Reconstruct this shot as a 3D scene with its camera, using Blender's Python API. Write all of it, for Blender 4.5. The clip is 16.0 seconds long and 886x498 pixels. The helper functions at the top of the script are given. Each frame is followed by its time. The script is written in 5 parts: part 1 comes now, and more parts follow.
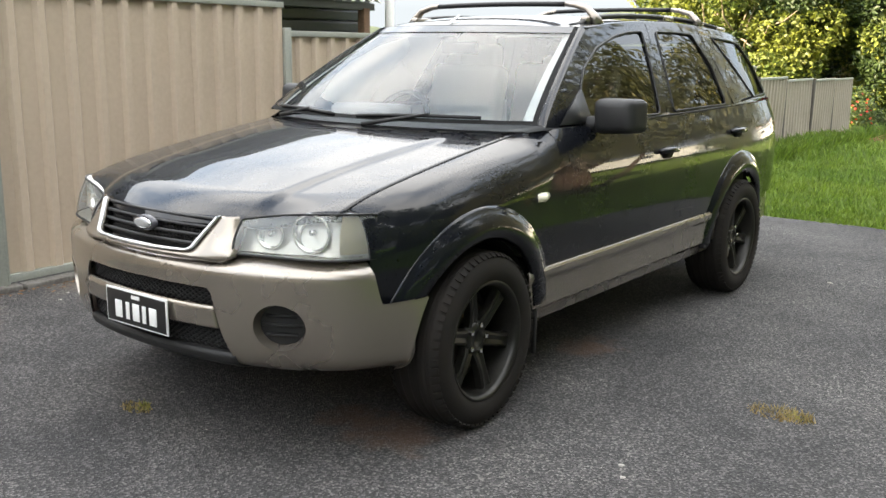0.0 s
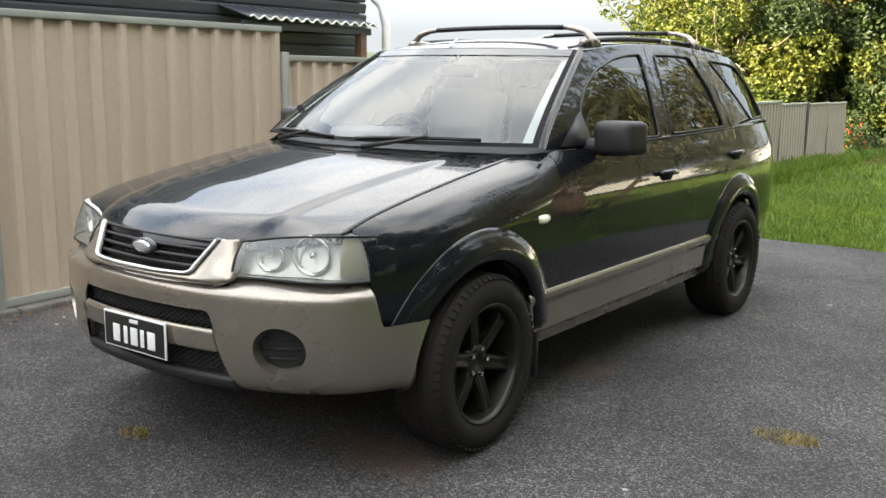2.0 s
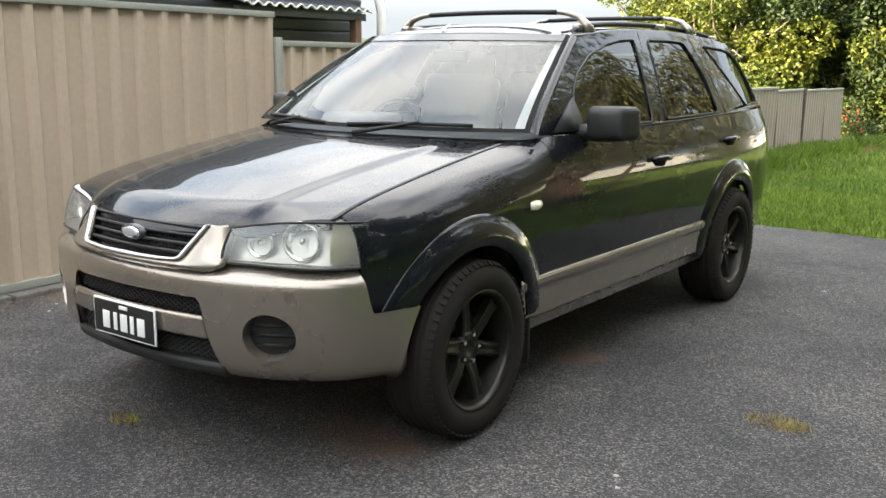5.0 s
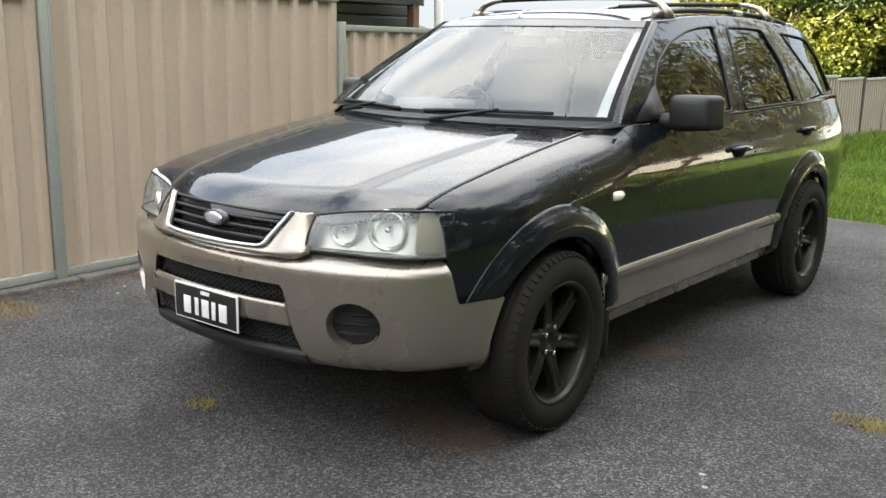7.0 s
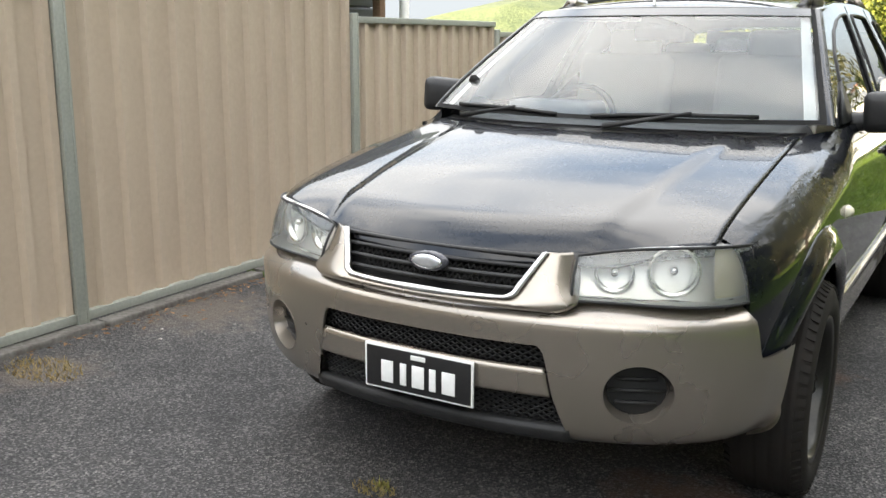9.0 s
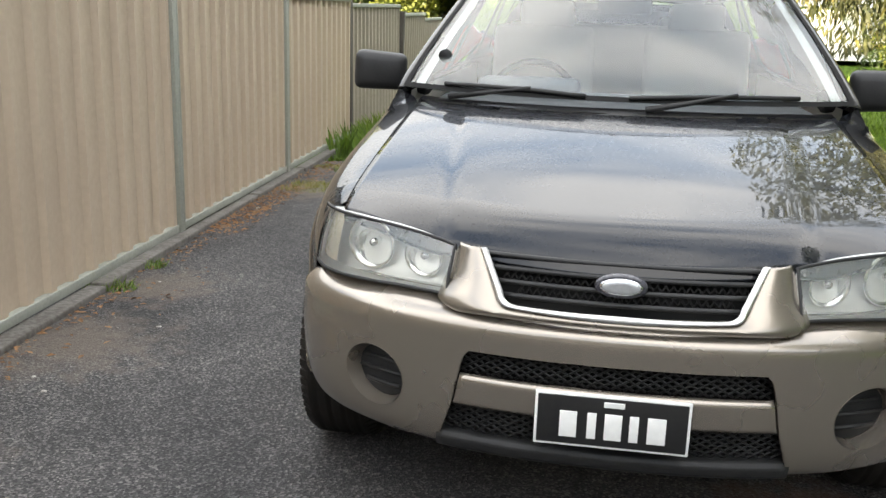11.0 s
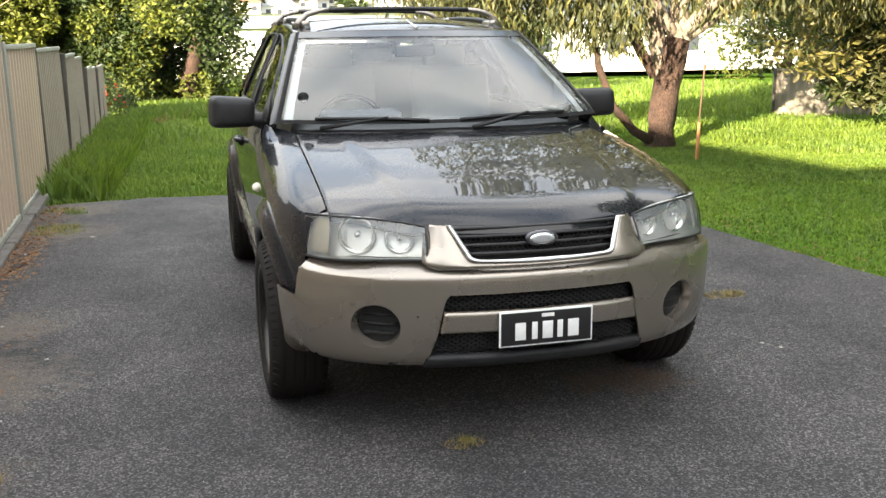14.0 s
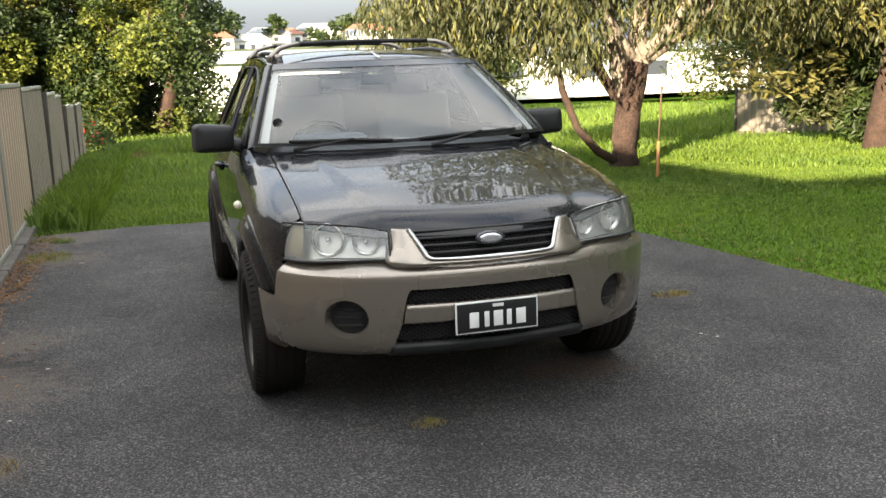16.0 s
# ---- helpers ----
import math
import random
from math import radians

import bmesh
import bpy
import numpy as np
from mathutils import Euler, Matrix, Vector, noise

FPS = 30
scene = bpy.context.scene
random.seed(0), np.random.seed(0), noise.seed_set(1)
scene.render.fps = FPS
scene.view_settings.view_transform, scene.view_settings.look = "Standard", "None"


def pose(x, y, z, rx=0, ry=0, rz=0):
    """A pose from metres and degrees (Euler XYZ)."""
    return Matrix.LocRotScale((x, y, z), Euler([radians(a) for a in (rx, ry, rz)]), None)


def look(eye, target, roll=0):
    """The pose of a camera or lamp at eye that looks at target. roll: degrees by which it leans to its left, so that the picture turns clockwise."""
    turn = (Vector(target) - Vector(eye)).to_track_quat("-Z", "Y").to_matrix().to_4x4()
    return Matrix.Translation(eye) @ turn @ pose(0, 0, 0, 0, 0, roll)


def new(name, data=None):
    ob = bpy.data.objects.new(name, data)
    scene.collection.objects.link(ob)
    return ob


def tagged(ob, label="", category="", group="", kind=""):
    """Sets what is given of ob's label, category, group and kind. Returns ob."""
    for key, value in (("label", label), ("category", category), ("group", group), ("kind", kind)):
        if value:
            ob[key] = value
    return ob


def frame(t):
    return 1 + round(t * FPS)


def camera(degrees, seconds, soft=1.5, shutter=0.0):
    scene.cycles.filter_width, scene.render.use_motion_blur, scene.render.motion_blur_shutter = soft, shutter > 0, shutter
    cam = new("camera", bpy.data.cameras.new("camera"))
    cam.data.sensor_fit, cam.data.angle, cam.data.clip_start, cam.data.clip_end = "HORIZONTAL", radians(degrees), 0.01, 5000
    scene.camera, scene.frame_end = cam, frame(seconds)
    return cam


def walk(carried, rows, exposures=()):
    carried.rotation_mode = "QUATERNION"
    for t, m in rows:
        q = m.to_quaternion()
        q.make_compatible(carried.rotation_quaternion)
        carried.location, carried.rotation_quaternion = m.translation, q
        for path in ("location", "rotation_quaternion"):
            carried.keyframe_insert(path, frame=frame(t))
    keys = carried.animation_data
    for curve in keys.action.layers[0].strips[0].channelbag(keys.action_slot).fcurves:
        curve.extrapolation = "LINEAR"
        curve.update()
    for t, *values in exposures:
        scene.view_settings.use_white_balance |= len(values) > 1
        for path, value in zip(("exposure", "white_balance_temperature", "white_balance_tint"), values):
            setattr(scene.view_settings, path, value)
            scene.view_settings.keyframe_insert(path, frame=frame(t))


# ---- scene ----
cam = camera(50.3, 16.0)
PATH = [
    (0, (3.009, -3.009, 1.504), (1.835, -1.444, 1.089), 0.70),
    (0.5, (2.997, -3.004, 1.505), (1.825, -1.430, 1.121), 0.76),
    (1, (2.987, -3.002, 1.500), (1.816, -1.425, 1.119), 0.83),
    (1.5, (2.984, -3.007, 1.498), (1.810, -1.431, 1.124), 0.66),
    (2, (2.980, -3.005, 1.491), (1.807, -1.426, 1.127), 0.60),
    (2.5, (2.982, -2.988, 1.496), (1.810, -1.410, 1.126), 0.62),
    (3, (2.984, -2.975, 1.490), (1.814, -1.397, 1.111), 0.61),
    (3.2, (3.000, -2.978, 1.469), (1.831, -1.398, 1.099), 0.55),
    (5.5, (2.981, -2.980, 1.492), (1.814, -1.406, 1.092), 0.63),
    (6, (2.963, -2.987, 1.500), (1.754, -1.447, 1.090), 1.20),
    (6.5, (2.979, -2.961, 1.508), (1.735, -1.451, 1.092), 0.82),
    (7, (2.828, -3.030, 1.487), (1.600, -1.510, 1.065), 1.01),
    (7.5, (2.556, -3.144, 1.492), (1.365, -1.593, 1.071), -0.17),
    (8, (2.201, -3.079, 1.494), (1.050, -1.500, 1.066), -0.17),
    (8.5, (1.819, -3.111, 1.481), (0.702, -1.510, 1.051), 0.12),
    (9, (1.410, -3.171, 1.487), (0.414, -1.492, 1.050), 0.35),
    (9.5, (1.012, -3.132, 1.517), (0.195, -1.365, 1.058), 1.46),
    (10, (0.627, -3.233, 1.510), (0.039, -1.380, 1.043), 0.99),
    (10.2, (0.515, -3.211, 1.489), (-0.082, -1.364, 1.008), 0.85),
    (12.3, (-1.045, -3.033, 1.561), (-0.602, -1.149, 1.056), 0.78),
    (12.5, (-1.111, -3.120, 1.580), (-0.641, -1.237, 1.096), -0.07),
    (13, (-1.170, -3.417, 1.583), (-0.684, -1.536, 1.108), -0.04),
    (13.5, (-1.256, -3.810, 1.587), (-0.752, -1.930, 1.126), -0.54),
    (14, (-1.263, -4.137, 1.598), (-0.756, -2.254, 1.155), -0.47),
    (14.5, (-1.230, -4.427, 1.597), (-0.718, -2.542, 1.166), -0.35),
    (15, (-1.290, -4.636, 1.597), (-0.765, -2.752, 1.182), -1.61),
    (15.5, (-1.314, -4.666, 1.595), (-0.775, -2.779, 1.206), -1.88),
    (16, (-1.320, -4.647, 1.585), (-0.767, -2.763, 1.201), -1.97),
]
EXPOSURES = [(t, stops, 7000, 10) for t, stops in ((0, 3.00), (2, 2.86), (4, 2.88), (6.5, 2.94), (9.5, 2.90), (10.2, 2.85), (12.5, 2.80), (15, 2.62), (16, 2.33))]
walk(cam, [(t, look(eye, target, roll)) for t, eye, target, roll in PATH], EXPOSURES)

# ---- light ----
world = bpy.data.worlds.new("sky")
scene.world = world
world.use_nodes = True
wn, wl = world.node_tree.nodes, world.node_tree.links
SUN_AZ, SUN_EL = radians(228), radians(12)
sky = wn.new("ShaderNodeTexSky")
sky.sky_type, sky.sun_disc = "NISHITA", False
sky.sun_elevation, sky.sun_rotation = SUN_EL, math.pi / 2 - SUN_AZ
tc = wn.new("ShaderNodeTexCoord")
mp = wn.new("ShaderNodeMapping")
mp.inputs["Scale"].default_value = (1.2, 2.0, 4.5)
cl = wn.new("ShaderNodeTexNoise")
cl.inputs["Scale"].default_value, cl.inputs["Detail"].default_value = 1.0, 5
cl.inputs["Roughness"].default_value = 0.55
cr = wn.new("ShaderNodeValToRGB")
cr.color_ramp.elements[0].position, cr.color_ramp.elements[1].position = 0.36, 0.58
cr.color_ramp.elements[0].color = (0.16, 0.16, 0.16, 1)
mx = wn.new("ShaderNodeMixRGB")
sep = wn.new("ShaderNodeSeparateXYZ")
up = wn.new("ShaderNodeMapRange")
up.inputs["From Min"].default_value, up.inputs["From Max"].default_value = 0.04, 0.75
deck = wn.new("ShaderNodeMixRGB")
deck.inputs["Color1"].default_value, deck.inputs["Color2"].default_value = (2.1, 2.35, 2.6, 1), (15.0, 15.4, 16.0, 1)
wl.new(tc.outputs["Generated"], sep.inputs[0])
wl.new(sep.outputs["Z"], up.inputs["Value"])
wl.new(up.outputs["Result"], deck.inputs["Fac"])
wl.new(deck.outputs["Color"], mx.inputs["Color2"])
bg = wn["Background"]
bg.inputs["Strength"].default_value = 0.05
wl.new(tc.outputs["Generated"], mp.inputs["Vector"])
wl.new(mp.outputs["Vector"], cl.inputs["Vector"])
wl.new(cl.outputs["Fac"], cr.inputs["Fac"])
low = wn.new("ShaderNodeMapRange")
low.inputs["From Min"].default_value, low.inputs["From Max"].default_value = 0.05, 0.30
low.inputs["To Min"].default_value, low.inputs["To Max"].default_value = 1.0, 0.0
wl.new(sep.outputs["Z"], low.inputs["Value"])
veil = wn.new("ShaderNodeMath")
veil.operation = "MAXIMUM"
wl.new(cr.outputs["Color"], veil.inputs[0])
wl.new(low.outputs["Result"], veil.inputs[1])
wl.new(veil.outputs[0], mx.inputs["Fac"])
haze = wn.new("ShaderNodeMixRGB")
haze.blend_type = "ADD"
haze.inputs["Fac"].default_value = 1.0
haze.inputs["Color2"].default_value = (0.8, 1.65, 3.1, 1)
wl.new(sky.outputs["Color"], haze.inputs["Color1"])
wl.new(haze.outputs["Color"], mx.inputs["Color1"])
wl.new(mx.outputs["Color"], bg.inputs["Color"])
sun = new("sun", bpy.data.lights.new("sun", "SUN"))
sun.data.energy, sun.data.angle, sun.data.color = 4.2, radians(0.6), (1.0, 0.87, 0.68)
sun.matrix_world = look((30 * math.cos(SUN_AZ) * math.cos(SUN_EL), 30 * math.sin(SUN_AZ) * math.cos(SUN_EL), 30 * math.sin(SUN_EL)), (0, 0, 0))


# ---- materials ----
def lerp(a, b, k):
    return tuple(x + (y - x) * k for x, y in zip(a, b))


def mat(name, c1, c2=None, rough=0.5, metal=0.0, scale=6.0, fine=60.0, bump=0.0, coat=0.0, spread=0.0, rough2=None, dist=0.01):
    """Principled material: two colours mixed by noise at two scales, with fine relief."""
    m = bpy.data.materials.new(name)
    m.use_nodes = True
    n, l = m.node_tree.nodes, m.node_tree.links
    b = n["Principled BSDF"]
    c2 = c2 or tuple(x * 0.8 for x in c1)
    t = n.new("ShaderNodeTexCoord")
    a = n.new("ShaderNodeTexNoise")
    a.inputs["Scale"].default_value, a.inputs["Detail"].default_value = scale, 4
    f = n.new("ShaderNodeTexNoise")
    f.inputs["Scale"].default_value, f.inputs["Detail"].default_value = fine, 3
    l.new(t.outputs["Object"], a.inputs["Vector"])
    l.new(t.outputs["Object"], f.inputs["Vector"])
    add = n.new("ShaderNodeMath")
    add.operation = "ADD"
    l.new(a.outputs["Fac"], add.inputs[0])
    l.new(f.outputs["Fac"], add.inputs[1])
    r = n.new("ShaderNodeMapRange")
    r.inputs["From Min"].default_value, r.inputs["From Max"].default_value = 0.75, 1.25
    l.new(add.outputs[0], r.inputs["Value"])
    c = n.new("ShaderNodeMixRGB")
    c.inputs["Color1"].default_value, c.inputs["Color2"].default_value = (*c1, 1), (*c2, 1)
    l.new(r.outputs["Result"], c.inputs["Fac"])
    out = c.outputs["Color"]
    if spread:
        o = n.new("ShaderNodeNewGeometry")
        h = n.new("ShaderNodeHueSaturation")
        v = n.new("ShaderNodeMapRange")
        v.inputs["To Min"].default_value, v.inputs["To Max"].default_value = 1 - spread, 1 + spread
        l.new(o.outputs["Random Per Island"], v.inputs["Value"])
        l.new(v.outputs["Result"], h.inputs["Value"])
        l.new(out, h.inputs["Color"])
        out = h.outputs["Color"]
    l.new(out, b.inputs["Base Color"])
    b.inputs["Metallic"].default_value = metal
    b.inputs["Coat Weight"].default_value = coat
    b.inputs["Coat Roughness"].default_value = 0.03
    rr = n.new("ShaderNodeMapRange")
    rr.inputs["To Min"].default_value, rr.inputs["To Max"].default_value = rough, rough2 if rough2 is not None else min(1, rough * 1.25)
    l.new(r.outputs["Result"], rr.inputs["Value"])
    l.new(rr.outputs["Result"], b.inputs["Roughness"])
    if bump:
        u = n.new("ShaderNodeBump")
        u.inputs["Strength"].default_value, u.inputs["Distance"].default_value = bump, dist
        l.new(f.outputs["Fac"], u.inputs["Height"])
        l.new(u.outputs["Normal"], b.inputs["Normal"])
    return m


def glass(name, tint, base_gloss, haze=0.0, rough=0.0):
    """Thin glass: tinted see-through, mirror-like by Fresnel, with a little haze."""
    m = bpy.data.materials.new(name)
    m.use_nodes = True
    n, l = m.node_tree.nodes, m.node_tree.links
    n.remove(n["Principled BSDF"])
    tr = n.new("ShaderNodeBsdfTransparent")
    tr.inputs["Color"].default_value = (*tint, 1)
    gl = n.new("ShaderNodeBsdfGlossy")
    gl.inputs["Roughness"].default_value = rough
    di = n.new("ShaderNodeBsdfDiffuse")
    di.inputs["Color"].default_value = (0.67, 0.70, 0.69, 1)
    hz = n.new("ShaderNodeMixShader")
    hz.inputs["Fac"].default_value = haze
    fr = n.new("ShaderNodeFresnel")
    fr.inputs["IOR"].default_value = base_gloss
    mix = n.new("ShaderNodeMixShader")
    l.new(tr.outputs[0], hz.inputs[1])
    l.new(di.outputs[0], hz.inputs[2])
    l.new(fr.outputs[0], mix.inputs["Fac"])
    l.new(hz.outputs[0], mix.inputs[1])
    l.new(gl.outputs[0], mix.inputs[2])
    l.new(mix.outputs[0], n["Material Output"].inputs["Surface"])
    return m


BLACK_PAINT = mat("black_paint", (0.006, 0.007, 0.010), (0.008, 0.009, 0.012), 0.25, 0, 4, 90, 0, 1.0, rough2=0.35)
BLACK_PAINT.node_tree.nodes["Principled BSDF"].inputs["Specular IOR Level"].default_value = 0.05
BLACK_PAINT.node_tree.nodes["Principled BSDF"].inputs["Coat Roughness"].default_value = 0.02
BLACK_PAINT.node_tree.nodes["Principled BSDF"].inputs["Coat IOR"].default_value = 1.38
TAN_PAINT = mat("taupe_metallic_paint", (0.285, 0.250, 0.210), (0.278, 0.244, 0.205), 0.25, 0.7, 1.5, 4, 0, 0.8, rough2=0.29)
SILVER_TRIM = mat("silver_trim", (0.62, 0.62, 0.61), (0.52, 0.52, 0.52), 0.28, 0.75, 5, 200)
CHROME = mat("chrome", (0.85, 0.85, 0.86), (0.8, 0.8, 0.8), 0.05, 1.0)
PLASTIC = mat("black_plastic", (0.018, 0.018, 0.019), (0.028, 0.028, 0.028), 0.42, 0, 12, 220, 0.15, dist=0.002)
# near-black: stands in for shade inside hollows; also colours liners and glass bands
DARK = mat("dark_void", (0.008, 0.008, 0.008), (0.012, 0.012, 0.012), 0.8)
RUBBER = mat("tyre_rubber", (0.010, 0.0093, 0.0085), (0.019, 0.0155, 0.013), 0.72, 0, 9, 150, 0.25, dist=0.002)
for dull in (PLASTIC, DARK, RUBBER):
    dull.node_tree.nodes["Principled BSDF"].inputs["Specular IOR Level"].default_value = 0.25
RIM_PAINT = mat("satin_black_wheel_paint", (0.018, 0.018, 0.016), (0.032, 0.030, 0.026), 0.28, 0.5, 8, 120)
SEAT_CREAM = mat("cream_seat_fabric", (0.86, 0.82, 0.72), (0.80, 0.76, 0.66), 0.85, 0, 8, 200, 0.2, dist=0.003)
CABIN = mat("grey_cabin_plastic", (0.55, 0.53, 0.48), (0.60, 0.58, 0.53), 0.7)
DASH = mat("grey_dashboard_plastic", (0.13, 0.135, 0.14), (0.17, 0.17, 0.17), 0.6)
HEADLINER = mat("pale_headliner", (0.72, 0.71, 0.66), (0.66, 0.65, 0.60), 0.9)
# the windscreen's diffuse haze brightens it in place of stronger sky reflection
WINDSCREEN = glass("windscreen_glass", (0.90, 0.95, 0.97), 1.62, 0.065)
TINTED = glass("tinted_window_glass", (0.16, 0.17, 0.17), 1.75)
REAR_GLASS = glass("rear_window_glass", (0.8, 0.83, 0.82), 1.45)
LENS = glass("hazy_headlamp_lens", (0.92, 0.92, 0.89), 1.5, 0.17, 0.05)
REFLECTOR = mat("lamp_reflector", (0.93, 0.93, 0.91), (0.88, 0.88, 0.86), 0.16, 1.0)
LAMP_GREY = mat("lamp_bezel_grey", (0.74, 0.74, 0.71), (0.68, 0.68, 0.65), 0.30, 0.5)
LAMP_AMBER = mat("pale_indicator_lens", (0.70, 0.62, 0.44), (0.62, 0.55, 0.40), 0.25)
PLATE_BLACK = mat("plate_black", (0.010, 0.010, 0.011), (0.016, 0.016, 0.016), 0.35)
PLATE_WHITE = mat("plate_white", (0.82, 0.82, 0.80), (0.74, 0.74, 0.72), 0.4)
REPEATER = mat("repeater_lens", (0.82, 0.78, 0.62), (0.75, 0.7, 0.55), 0.2)
TAIL_RED = mat("tail_lamp_red", (0.35, 0.02, 0.015), (0.28, 0.02, 0.015), 0.12, 0, coat=0.6)
BADGE_NAVY = mat("badge_navy", (0.05, 0.05, 0.06), (0.06, 0.06, 0.07), 0.25)
FENCE_TAN = mat("primrose_fence_sheet", (0.50, 0.405, 0.305), (0.455, 0.365, 0.275), 0.42, 0.0, 1.3, 30, 0.04, dist=0.003)
FENCE_GREEN = mat("grey_green_fence_post", (0.31, 0.32, 0.275), (0.25, 0.26, 0.225), 0.45, 0, 4, 60)
FENCE_FAR = mat("weathered_fence_sheet", (0.33, 0.285, 0.23), (0.28, 0.245, 0.20), 0.5, 0, 2, 30)
# far posts: the shadow gap beside each post is put into this dark colour
POST_SHADOWED = mat("shadow_dark_post", (0.085, 0.075, 0.062), (0.06, 0.05, 0.045), 0.7, 0, 5, 40)
DARK_CLAD = mat("slate_blue_cladding", (0.055, 0.062, 0.075), (0.045, 0.05, 0.062), 0.4, 0, 2, 40)
WHITE_PAINT = mat("white_paint", (0.80, 0.79, 0.76), (0.72, 0.71, 0.68), 0.5, 0, 2, 40)
TIMBER = mat("brown_timber", (0.16, 0.095, 0.055), (0.11, 0.065, 0.04), 0.8, 0, 8, 60, 0.3)
BRICK_HOUSE = mat("cream_render_wall", (0.66, 0.61, 0.53), (0.58, 0.54, 0.47), 0.85, 0, 1.2, 30, 0.2)
ROOF_TILE = mat("terracotta_roof", (0.34, 0.15, 0.09), (0.27, 0.12, 0.08), 0.8, 0, 3, 30)
ROOF_GREY = mat("grey_roof", (0.32, 0.33, 0.34), (0.26, 0.27, 0.28), 0.7, 0, 3, 30)
BARK = mat("eucalypt_bark", (0.085, 0.048, 0.034), (0.034, 0.022, 0.017), 0.9, 0, 5, 34, 0.9, dist=0.03)
BARK_PALE = mat("pale_smooth_bark", (0.32, 0.27, 0.215), (0.17, 0.13, 0.10), 0.8, 0, 4, 30, 0.4, dist=0.02)
TWIG = mat("dry_twig", (0.26, 0.20, 0.14), (0.17, 0.13, 0.09), 0.9)
TERRACOTTA_STAKE = mat("orange_stake", (0.48, 0.20, 0.07), (0.38, 0.16, 0.06), 0.6)
RED_FLOWER = mat("red_flower", (0.45, 0.03, 0.015), (0.35, 0.04, 0.02), 0.6)
DRY_LEAF = mat("dry_leaf", (0.28, 0.15, 0.07), (0.18, 0.10, 0.05), 0.85, spread=0.35)


def leaf_mat(name, c1, c2, spread=0.4):
    """Foliage that lets some light through."""
    m = mat(name, c1, c2, 0.5, 0, 0.6, 8, spread=spread)
    n, l = m.node_tree.nodes, m.node_tree.links
    b = n["Principled BSDF"]
    tl = n.new("ShaderNodeBsdfTranslucent")
    src = b.inputs["Base Color"].links[0].from_socket
    l.new(src, tl.inputs["Color"])
    ms = n.new("ShaderNodeMixShader")
    ms.inputs["Fac"].default_value = 0.32
    l.new(b.outputs[0], ms.inputs[1])
    l.new(tl.outputs[0], ms.inputs[2])
    l.new(ms.outputs[0], n["Material Output"].inputs["Surface"])
    return m


LEAF_YELLOW = leaf_mat("yellow_green_leaf", (0.19, 0.20, 0.028), (0.07, 0.105, 0.018))
LEAF_DARK = leaf_mat("dark_green_leaf", (0.055, 0.085, 0.018), (0.025, 0.045, 0.012))
LEAF_GUM = leaf_mat("olive_gum_leaf", (0.095, 0.098, 0.034), (0.045, 0.056, 0.02))
LEAF_GOLD = leaf_mat("golden_gum_leaf", (0.22, 0.19, 0.055), (0.10, 0.105, 0.03))
GRASS = leaf_mat("grass_blade", (0.165, 0.235, 0.028), (0.085, 0.155, 0.018), 0.35)
WEED_DRY = leaf_mat("straw_weed_blade", (0.30, 0.21, 0.075), (0.20, 0.16, 0.055), 0.3)
GRASS_DRY = leaf_mat("dry_tuft_blade", (0.30, 0.24, 0.06), (0.18, 0.20, 0.04), 0.3)


def ground_mat():
    m = mat("lawn_soil", (0.105, 0.17, 0.022), (0.055, 0.115, 0.014), 0.95, 0, 0.7, 14, 0.6, dist=0.04)
    m.node_tree.nodes["Principled BSDF"].inputs["Specular IOR Level"].default_value = 0.0
    return m


